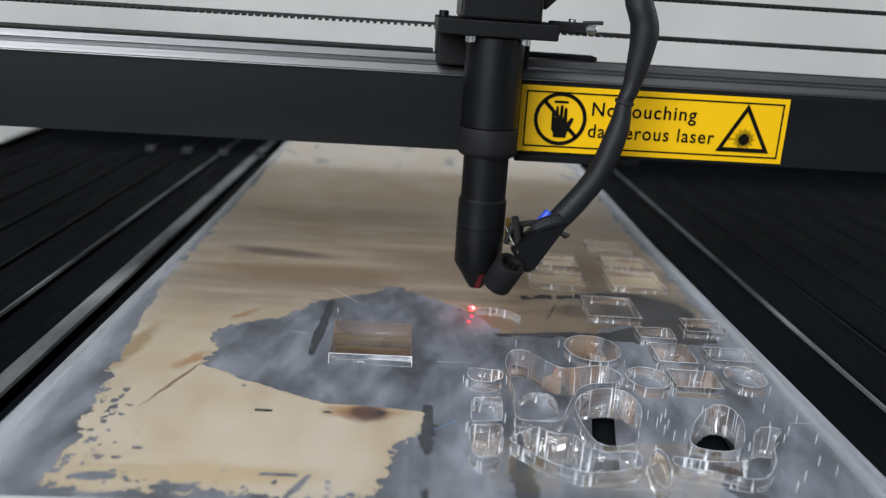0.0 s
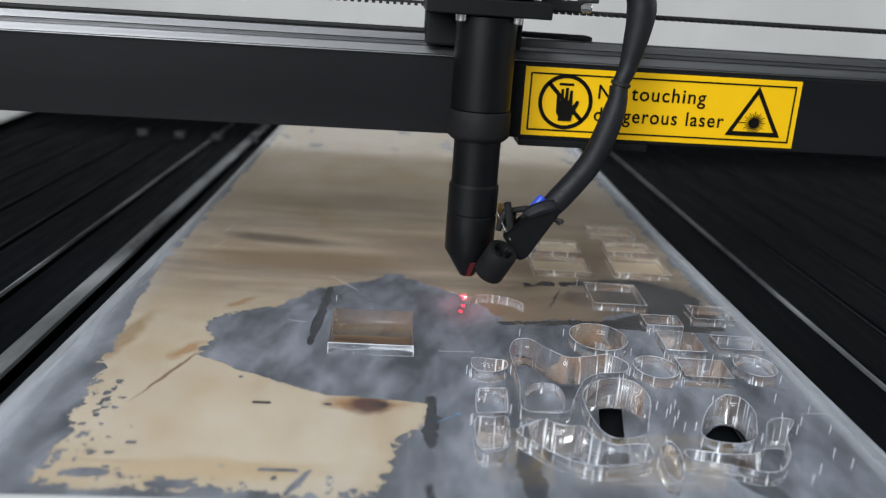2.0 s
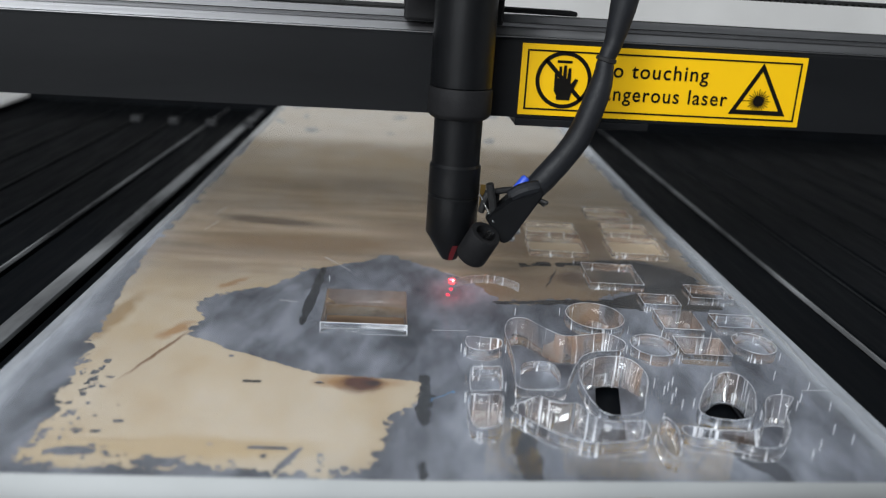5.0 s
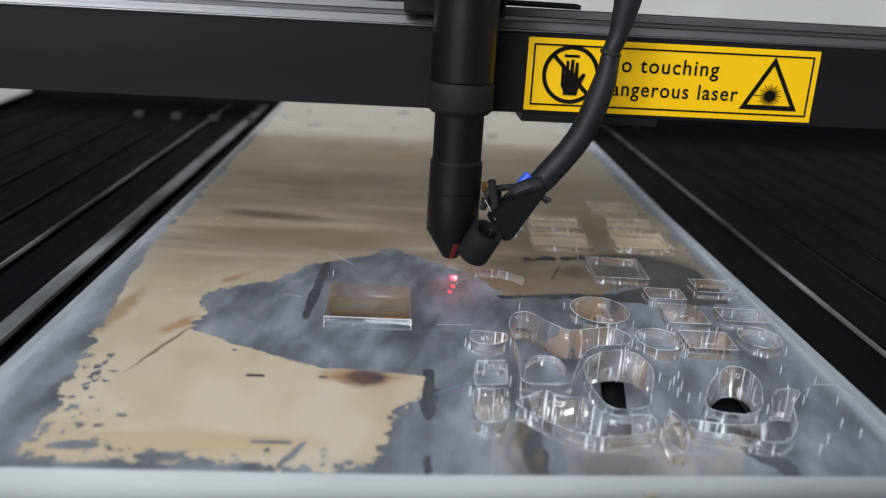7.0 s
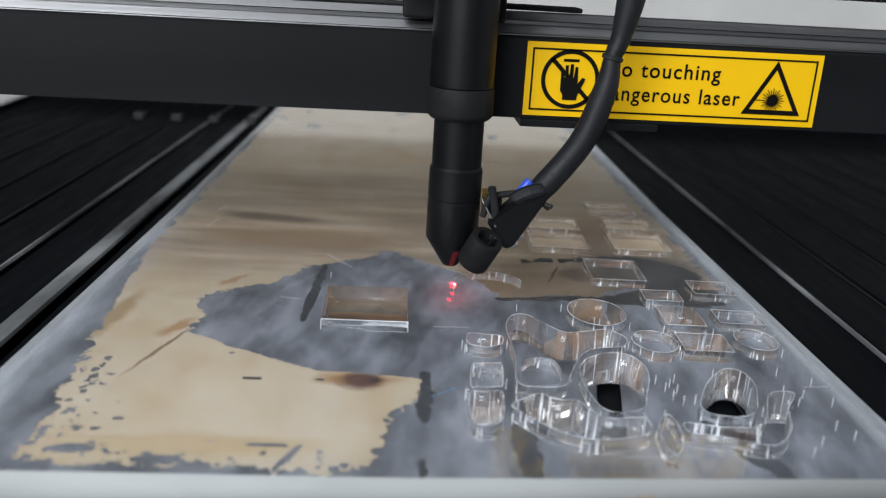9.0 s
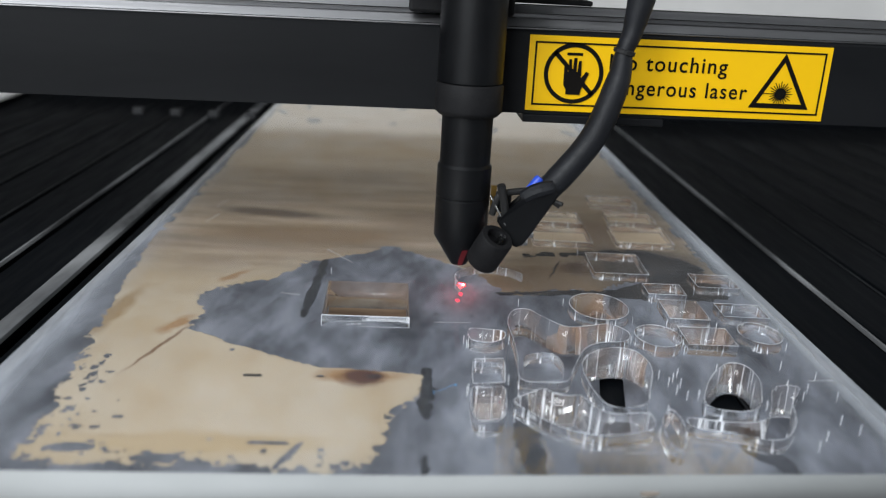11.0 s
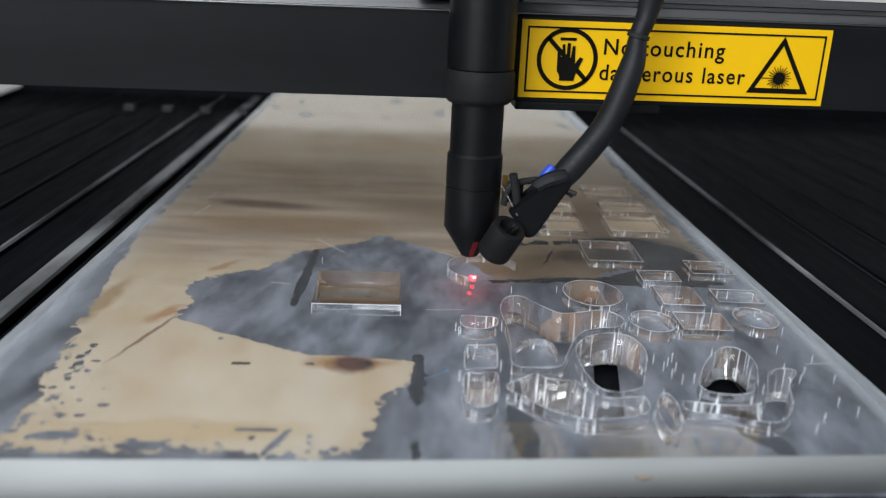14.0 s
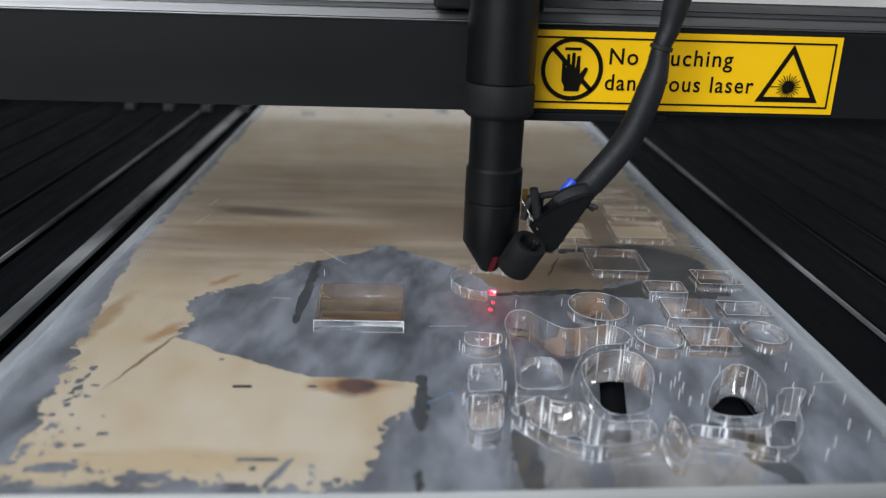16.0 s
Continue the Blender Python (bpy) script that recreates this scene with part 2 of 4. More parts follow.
        warp = nt.nodes.new("ShaderNodeVectorMath")
        warp.operation = "MULTIPLY_ADD"
        wn = node(nt, "ShaderNodeTexNoise", Scale=130, Detail=4)
        nt.links.new(tc.outputs["Object"], wn.inputs["Vector"])
        nt.links.new(wn.outputs["Color"], warp.inputs[0])
        warp.inputs[1].default_value = (0.008, 0.008, 0) if sy > 0.002 else (0.003, 0.003, 0)
        nt.links.new(tc.outputs["Object"], warp.inputs[2])
        nt.links.new(warp.outputs[0], mp.inputs["Vector"])
        gr = nt.nodes.new("ShaderNodeTexGradient")
        gr.gradient_type = "SPHERICAL"
        nt.links.new(mp.outputs[0], gr.inputs[0])
        mx = nt.nodes.new("ShaderNodeMix")
        mx.data_type = "RGBA"
        nt.links.new(ramp(nt, gr.outputs["Fac"], [(0.0, g(0)), (0.55, g(1))]), mx.inputs["Factor"])
        nt.links.new(col, mx.inputs["A"])
        mx.inputs["B"].default_value = (*dark, 1)
        col = mx.outputs["Result"]
    nt.links.new(col, b.inputs["Base Color"])
    b.inputs["Roughness"].default_value = 0.85
    bumped(nt, b, fine, 0.2, 0.0004)
    return m


KRAFT = kraft()
CLEAN_PAPER = worn("clean_kraft_paper", (0.47, 0.36, 0.235), (0.60, 0.49, 0.355), (0.75, 0.9), 0, 60, (0.4, 1.4, 1), 0.2)
DARK_PAPER = worn("dark_brown_paper", (0.085, 0.052, 0.030), (0.24, 0.165, 0.105), (0.7, 0.9), 0, 900, (0.3, 1.6, 1), 0.3)


def film_material():
    m, nt, b = mat("grey_plastic_film")
    v = coords(nt)
    tc = nt.nodes.new("ShaderNodeTexCoord")
    mp = nt.nodes.new("ShaderNodeMapping")
    mp.vector_type = "TEXTURE"
    mp.inputs["Rotation"].default_value = (0, 0, radians(68))
    mp.inputs["Scale"].default_value = (3.6, 0.6, 1)
    nt.links.new(tc.outputs["Object"], mp.inputs["Vector"])
    cloud = noise_tex(nt, coords(nt, (1, 0.45, 1)), 30, 6, 0.62)
    crease = noise_tex(nt, mp.outputs[0], 38, 5, 0.6)
    mx = nt.nodes.new("ShaderNodeMix")
    mx.inputs["Factor"].default_value = 0.32
    nt.links.new(cloud, mx.inputs["A"])
    nt.links.new(crease, mx.inputs["B"])
    nt.links.new(ramp(nt, mx.outputs["Result"], [(0.36, (0.042, 0.046, 0.056)), (0.47, (0.124, 0.133, 0.157)), (0.60, (0.27, 0.288, 0.334))]), b.inputs["Base Color"])
    nt.links.new(ramp(nt, crease, [(0.3, g(0.3)), (0.7, g(0.6))]), b.inputs["Roughness"])
    bumped(nt, b, crease, 0.15, 0.002)
    return m


FILM = film_material()
DULL_CLIP = plain("dull_grey_clip", (0.024, 0.025, 0.027), 0.6)
CHIP = plain("grey_brown_chip", (0.27, 0.235, 0.20), 0.8)
# flat dark colour for the shade in the slat gaps
GAP_DARK = worn("blue_black_gap_shade", (0.022, 0.025, 0.032), (0.075, 0.080, 0.095), (0.6, 0.8), 0, 300, (1, 0.4, 1), 0.2)
BURNT_SOOT = worn("brown_black_burn", (0.007, 0.006, 0.006), (0.040, 0.033, 0.027), (0.5, 0.8), 0, 500, (0.5, 1, 1), 0.3)
SCRATCH = plain("pale_scratch", (0.42, 0.42, 0.42), 0.5)
MARK_AND_GLINT = plain("milky_mark_and_glint", (0.74, 0.76, 0.80), 0.6)


# ------------------------------------------------------------ mesh helpers
def part(name, bm, material, parent=None, label=""):
    me = bpy.data.meshes.new(name)
    bm.normal_update()
    bm.to_mesh(me)
    bm.free()
    for m in material if isinstance(material, (list, tuple)) else [material]:
        me.materials.append(m)
    ob = new(name, me)
    if parent:
        ob.parent = parent
    if label:
        tagged(ob, label)
    return ob


def smooth(ob, angle=35):
    for p in ob.data.polygons:
        p.use_smooth = True
    ob.data.set_sharp_from_angle(angle=radians(angle))
    return ob


def box(x0, x1, y0, y1, z0, z1, bevel=0.0, bm=None):
    own = bmesh.new()
    bmesh.ops.create_cube(own, size=1)
    for v in own.verts:
        v.co = Vector((x0 + (v.co.x + 0.5) * (x1 - x0), y0 + (v.co.y + 0.5) * (y1 - y0), z0 + (v.co.z + 0.5) * (z1 - z0)))
    if bevel:
        bmesh.ops.bevel(own, geom=own.edges[:], offset=bevel, segments=2, affect="EDGES", profile=0.5)
    if bm is None:
        return own
    me = bpy.data.meshes.new("tmp")
    own.to_mesh(me)
    own.free()
    bm.from_mesh(me)
    bpy.data.meshes.remove(me)
    return bm


def lathe(profile, m=Matrix(), n=48, bm=None):
    """A turned part: profile of (radius, z), closed at both ends, carried by m."""
    bm = bm or bmesh.new()
    rings = []
    for r, z in profile:
        rings.append([bm.verts.new(m @ Vector((r * math.cos(a), r * math.sin(a), z))) for a in (2 * math.pi * i / n for i in range(n))])
    for a, b in zip(rings, rings[1:]):
        for i in range(n):
            bm.faces.new((a[i], a[(i + 1) % n], b[(i + 1) % n], b[i]))
    bm.faces.new(list(reversed(rings[0])))
    bm.faces.new(rings[-1])
    bmesh.ops.recalc_face_normals(bm, faces=bm.faces[:])
    return bm


def spline(pts, steps=8, closed=False):
    pts = [Vector(p) for p in pts]
    n, out = len(pts), []
    for i in range(n if closed else n - 1):
        if closed:
            a, b, c, d = (pts[(i + k) % n] for k in (-1, 0, 1, 2))
        else:
            a, b, c, d = pts[max(i - 1, 0)], pts[i], pts[i + 1], pts[min(i + 2, n - 1)]
        for k in range(steps):
            t = k / steps
            out.append(0.5 * (2 * b + (c - a) * t + (2 * a - 5 * b + 4 * c - d) * t * t + (3 * b - a - 3 * c + d) * t ** 3))
    if not closed:
        out.append(pts[-1])
    return out


def sweep(pts, radii, n=16, bm=None):
    """A hose along pts with its own radius at each point."""
    bm = bm or bmesh.new()
    rings, up = [], Vector((0, -1, 0))
    for i, p in enumerate(pts):
        way = (pts[min(i + 1, len(pts) - 1)] - pts[max(i - 1, 0)]).normalized()
        s = way.cross(up).normalized()
        u = s.cross(way)
        rings.append([bm.verts.new(p + radii[i] * (math.cos(a) * s + math.sin(a) * u)) for a in (2 * math.pi * k / n for k in range(n))])
    for a, b in zip(rings, rings[1:]):
        for i in range(n):
            bm.faces.new((a[i], a[(i + 1) % n], b[(i + 1) % n], b[i]))
    bm.faces.new(rings[0])
    bm.faces.new(list(reversed(rings[-1])))
    bmesh.ops.recalc_face_normals(bm, faces=bm.faces[:])
    return bm


def rod(a, b, r, n=12, bm=None):
    a, b = Vector(a), Vector(b)
    return sweep([a, b], [r, r], n, bm)


def slab(loops, z0, z1):
    """A plate with the first loop as outline and the others as openings right through it."""
    cu = bpy.data.curves.new("tmp", "CURVE")
    cu.dimensions, cu.fill_mode, cu.extrude = "2D", "BOTH", (z1 - z0) / 2
    for lp in loops:
        sp = cu.splines.new("POLY")
        sp.points.add(len(lp) - 1)
        for q, c in zip(sp.points, lp):
            q.co = (c[0], c[1], 0, 1)
        sp.use_cyclic_u = True
    ob = bpy.data.objects.new("tmp", cu)
    me = bpy.data.meshes.new_from_object(ob)
    bm = bmesh.new()
    bm.from_mesh(me)
    bpy.data.objects.remove(ob)
    bpy.data.curves.remove(cu)
    bpy.data.meshes.remove(me)
    bmesh.ops.remove_doubles(bm, verts=bm.verts[:], dist=1e-5)
    bmesh.ops.translate(bm, verts=bm.verts[:], vec=(0, 0, (z0 + z1) / 2))
    bmesh.ops.recalc_face_normals(bm, faces=bm.faces[:])
    return bm


def thing(name, label, category, m=Matrix(), group="", kind=""):
    ob = new(name)
    ob.matrix_world = m
    return tagged(ob, label, category, group, kind)


# ------------------------------------------------------------ setting
def build_room():
    def wall(name, b, label, m=WALL_PAINT):
        tagged(part(name, b, m), label, "wall" if "wall" in name else name, kind="structure")
    wall("floor", box(-3.1, 3.1, -3.1, 3.1, -1.0, -0.9), "grey coated workshop floor below the machine", FLOOR_PAINT)
    wall("ceiling", box(-3.1, 3.1, -3.1, 3.1, 2.3, 2.4), "plain pale workshop ceiling over the machine")
    # unseen back wall, coloured dark so the sheet mirrors little light
    wall("wall_north", box(-3.1, 3.1, 3.0, 3.1, -0.9, 2.3), "unseen wall behind the machine, dark to shape the sheet's reflection", DARK_WALL)
    wall("wall_south", box(-3.1, 3.1, -3.1, -3.0, -0.9, 2.3), "plain pale wall facing the machine")
    # distance and height fit the camera's view and the sheet's reflection
    wall("wall_partition", box(-2.99, 2.99, 1.60, 1.70, -0.9, 0.25, 0.004), "low white wall behind the machine, placed to fit the view", WHITE_PANEL)
    wall("wall_east", box(3.0, 3.1, -3.0, 3.0, -0.9, 2.3), "plain pale side wall of the workshop")
    wall("wall_west", box(-3.1, -3.0, -3.0, 3.0, -0.9, 2.3), "plain pale side wall of the workshop")


T_SHEET = 0.0164


def bed_slope(x):
    return 0.09 * (0.2 - x)


def build_bed():
    bed = thing("cutting_bed", "dark knife-slat cutting bed with a few bright slat edges", "machine bed", kind="structure")
    part("tray", box(-0.95, 0.95, -0.6, 0.86, -0.075, -0.065), TRAY, bed, "sooty black tray below the slats")
    for i in range(-20, 20):
        x = -0.206 + 0.0435 * i + (-0.006 if i < 0 else 0.0145 if i > 8 else 0)
        if abs(x) > 0.9:
            continue
        bright = i in (-1, -2, 9)
        turn = pose(x, 0, 0, 0, 0, -math.degrees(math.atan(bed_slope(x))))
        ob = part("slat", box(-0.0385, -0.0015, -0.6, 0.62, -T_SHEET - 0.018, -T_SHEET - 0.0030, 0.0008), SLAT_DARK, bed)
        ob.matrix_basis = turn
        w = {-1: 0.0098, -2: 0.0012, 9: 0.0015}.get(i, 0.0014)
        ob = part("slat_edge", box(-w / 2, w / 2, -0.6, 0.62, -T_SHEET - 0.0034, -T_SHEET - (0.0005 if bright else 0.0024), 0.0004), SLAT_BRIGHT if bright else SLAT_EDGE, bed, "bright bare aluminium edge" if bright else "")
        ob.matrix_basis = turn
        if i in (-1, -2, -3, -4):
            ob = part("slat_clip", box(0.000, 0.011, 0.500, 0.512, -T_SHEET - 0.003, -0.012, 0.001), DULL_CLIP, bed, "dull clip at the end of a slat")
            ob.matrix_basis = turn
    part("end_bar", box(-0.95, 0.95, 0.62, 0.65, -0.06, 0.0, 0.002), SLAT_DARK, bed)
    return bed


def build_shell():
    shell = thing("machine_shell", "white enamelled steel casing round the cutting bed", "casing", kind="structure")
    part("back_ledge", box(-1.0, 1.0, 0.655, 0.858, -0.2, -0.03, 0.003), WHITE_PANEL, shell)
    part("side_panel", box(-1.02, -1.0, -0.6, 0.86, -0.2, 0.3, 0.002), WHITE_PANEL, shell)
    part("side_panel", box(1.0, 1.02, -0.6, 0.86, -0.2, 0.3, 0.002), WHITE_PANEL, shell)
    part("corner_block", box(-0.78, -0.506, 0.47, 0.60, -0.014, -0.008, 0.003), WHITE_PANEL, shell)
    part("base", box(-1.0, 1.0, -0.6, 0.86, -0.9, -0.205, 0.003), WHITE_PANEL, shell)


build_room()
build_bed()
build_shell()


# ------------------------------------------------------------ the acrylic sheet
def ellipse(cx, cy, rx, ry, n=48):
    return [(cx + rx * math.cos(a), cy + ry * math.sin(a)) for a in (2 * math.pi * i / n for i in range(n))]


def mm(pts, smooth_steps=0):
    q = [(x / 1000, y / 1000, 0) for x, y in pts]
    if smooth_steps:
        q = spline(q, smooth_steps, True)
    return [(p[0], p[1]) for p in q]


def rect(x0, x1, y0, y1, turn=-2.0):
    c = ((x0 + x1) / 2, (y0 + y1) / 2)
    ca, sa = math.cos(radians(turn)), math.sin(radians(turn))
    return [((c[0] + (x - c[0]) * ca - (y - c[1]) * sa) / 1000, (c[1] + (x - c[0]) * sa + (y - c[1]) * ca) / 1000)
            for x, y in ((x0, y0), (x1, y0), (x1, y1), (x0, y1))]


OUTLINE = mm([(-231, -232), (-60, -230), (140, -222), (136, 140), (141, 600), (-198, 600), (-213, 150)])
WHEELS = [mm([(18.5, -141), (25, -128), (36, -121), (46, -123), (50, -134), (49, -146), (43.5, -162), (39, -174), (30, -178), (22, -176), (18.5, -161)], 5),
          mm([(64, -173), (70, -157), (78, -144), (88, -134), (95, -137), (96, -149), (92.5, -161), (85, -176), (72, -179)], 5)]
ROUND = [ellipse(0.0415, -0.0700, 0.0152, 0.0182), ellipse(0.0630, -0.1055, 0.0112, 0.0130), ellipse(0.1165, -0.0990, 0.0105, 0.0130)]
SQUARE = rect(-101, -58, -93, -46, 0)
RECTS = [rect(76, 97, -84, -58), rect(76, 100, -115, -94), rect(106, 130, -79, -61), rect(106, 130, -37, -16),
         rect(51, 83, -19, 17), rect(74, 95, -50, -34)]
BLOCKS = [rect(79, 116, 40, 77), rect(84, 117, 86, 112), rect(80, 114, 128, 153), rect(24, 62, 38, 71), rect(28, 63, 80, 106)]
SHAPES = [
    mm([(-29, -104), (-20, -104.5), (-13, -106), (-13.5, -114), (-20.5, -119), (-29.5, -116)], 3),
    mm([(-30, -138.5), (-27, -137.3), (-19, -136.3), (-16.2, -137.5), (-18, -157), (-20, -159), (-29, -160.2), (-32, -159)], 3),
    mm([(-33, -165.5), (-26, -164.5), (-19, -164), (-20.4, -182), (-22, -188), (-26, -192), (-31, -192), (-34, -186)], 4),
    mm([(-9.5, -95), (-5, -80), (3, -77.5), (10, -87.5), (19, -98), (30, -96.5), (42, -93.5), (49, -103), (45, -113), (32, -116), (23, -124),
        (14.5, -143), (9, -156), (-1, -158), (-11, -155), (-9.5, -133), (-9, -116)], 6),
    mm([(-16.5, -175), (-9, -168), (-2.5, -163.5), (1, -167.5), (7, -169.5), (12.5, -169), (16, -178), (23.5, -184), (32.5, -182.5), (38, -184), (35, -195), (17, -200.5), (6, -198.5), (-2.5, -193), (-10.5, -184)], 5),
    mm([(47, -179), (49.5, -187), (46, -204), (41.5, -210), (39.5, -202), (41, -189)], 6),
    mm([(53, -185.5), (69, -188), (86, -184), (99, -158), (111, -156.5), (102, -171), (96, -188), (84, -201), (66, -196), (53, -193)], 5),
]
LOOSE = mm([(-8.0, -138), (-5.5, -129), (2, -125.5), (9, -127), (11.5, -136), (10, -147), (5.5, -153.5), (-8, -152.5)], 5)


def build_sheet():
    bm = slab([OUTLINE] + WHEELS + ROUND + [SQUARE] + RECTS + BLOCKS + SHAPES, -T_SHEET, 0.0)
    for f in bm.faces:
        if abs(f.normal.z) > 0.5:
            f.material_index = 0
        else:
            c = f.calc_center_median()
            rim = c.y < -0.2205 and f.normal.y < -0.9 or c.x < -0.18 or c.x > 0.1345 or c.y > 0.59
            f.material_index = 2 if rim else (0 if c.y < -0.088 else 3) if -0.11 < c.x < -0.05 and c.y > -0.10 else 1
    ob = part("acrylic_sheet", bm, [ACRYLIC_TOP, ACRYLIC_CUT, ACRYLIC_SAWN, ACRYLIC_BROWN_TINT])
    ob.visible_shadow = False
    return tagged(ob, "thick clear acrylic sheet with cut-out shapes lying on the slats", "acrylic sheet")


SHEET = build_sheet()


def inside(poly, x, y):
    hit, n = False, len(poly)
    for i in range(n):
        (x0, y0), (x1, y1) = poly[i], poly[(i + 1) % n]
        if (y0 > y) != (y1 > y) and x < x0 + (y - y0) * (x1 - x0) / (y1 - y0):
            hit = not hit
    return hit


BARE = mm([(-164, -101), (-160, -86), (-167, -70), (-164, -54), (-151, -43), (-135, -37), (-124, -20), (-118, -4), (-100, 4), (-86, 11), (-72, 29), (-62, 25), (-52, 15),
           (-38, 4), (-19, -14), (0, -47), (33, -42), (74, -20), (150, -10), (150, -240), (-80, -240), (-76, -218), (-71, -202), (-67, -191), (-68, -180), (-54, -156), (-51, -142),
           (-70, -140), (-84, -138), (-98, -138), (-116, -129), (-141, -116)])


# tears in the paper: place, half length, half width, lean
SLITS = [(-0.126, -0.149, 0.0050, 0.0009, 0), (-0.112, -0.202, 0.0085, 0.0010, 0.2), (-0.104, -0.211, 0.0014, 0.0100, 0.45), (-0.097, -0.148, 0.0018, 0.0010, 0),
         (-0.139, -0.125, 0.0014, 0.0010, 0), (-0.172, -0.186, 0.0026, 0.0010, 0.3), (-0.055, -0.182, 0.0070, 0.0026, 0.9), (-0.150, -0.214, 0.0100, 0.0030, 0.2),
         (-0.182, -0.208, 0.0090, 0.0028, 0.3), (-0.092, -0.206, 0.0012, 0.0016, 0)]


BURNT = mm([(84, 38), (100, 32), (120, 16), (126, -18), (122, -42), (92, -49), (64, -45), (30, -43), (-8, -46), (-10, -43), (30, -37), (60, -34), (76, -22), (90, -4), (88, 16), (76, 29), (55, 24), (11, 17), (9, 21), (54, 30)])


def papered(x, y):
    n1 = lambda f, k: noise.noise(Vector((x * f, y * f, k)))
    j = 0.004 * n1(70, 0) + 0.003 * n1(240, 3) + 0.0022 * n1(620, 5)
    k = 0.004 * n1(70, 7) + 0.003 * n1(240, 9) + 0.0022 * n1(620, 11)
    left = -0.2095 + (0.0445 if y < 0.15 else 0.0333) * (y - 0.15)
    edge = x - left - max(0.001, min(0.026, 0.004 - 0.11 * y)) - (1.5 if y < -0.10 else 0.7) * j
    if edge < 0 or x > 0.128 + j:
        return False
    front = y + 0.2165 - 1.5 * k
    if front < 0:
        return False
    # frayed, speckled border along the left and the front
    fray = max(0.0, 1 - min(edge, front * 1.9) / (0.026 if y < -0.13 else 0.014))
    if y < -0.13 and fray > 0 and n1(190, 15) + 0.6 * n1(430, 19) + 0.4 * n1(900, 17) > 0.72 - 0.50 * fray:
        return False
    for mx, my, a, b, lean in SLITS:
        w = y - 0.002 - my
        u = x - mx - lean * w
        if (u / a) ** 2 + (w / b) ** 2 < 1 + 0.5 * n1(500, 2):
            return False
    a = 0.3 if -0.155 < y < -0.098 and x < -0.052 else 1.0
    if inside(BARE, x + a * j, y + a * k) or inside(BURNT, x + j, y + k):
        return False
    return not (y > 0.40 and noise.noise(Vector((x * 46, y * 20, 2))) > 0.50 - 0.7 * (y - 0.40))


def grid_sheet(keep, x0, x1, y0, y1, s, z, bm, soften=1):
    vs = {}
    def vert(i, j):
        if (i, j) not in vs:
            x, y = x0 + i * s, y0 + j * s
            vs[i, j] = bm.verts.new((x, y, z(x, y)))
        return vs[i, j]
    for j in range(int(round((y1 - y0) / s))):
        for i in range(int(round((x1 - x0) / s))):
            if keep(x0 + (i + 0.5) * s, y0 + (j + 0.5) * s):
                bm.faces.new((vert(i, j), vert(i + 1, j), vert(i + 1, j + 1), vert(i, j + 1)))
    rim = [v for v in bm.verts if v.is_boundary]
    for _ in range(soften):
        bmesh.ops.smooth_vert(bm, verts=rim, factor=0.5, use_axis_x=True, use_axis_y=True)


def build_paper():
    bm = bmesh.new()
    low = lambda x, y: -T_SHEET + 0.0007
    grid_sheet(papered, -0.234, 0.15, -0.228, 0.02, 0.001, low, bm)
    far = bmesh.new()
    grid_sheet(papered, -0.234, 0.15, 0.012, 0.60, 0.004, lambda x, y: low(x, y) - 0.00015, far)
    far.verts.index_update()
    made = [bm.verts.new(v.co) for v in far.verts]
    for f in far.faces:
        bm.faces.new([made[v.index] for v in f.verts])
    far.free()
    ob = part("masking_paper", bm, KRAFT)
    return tagged(ob, "torn brown kraft masking paper under the acrylic sheet", "paper")


build_paper()


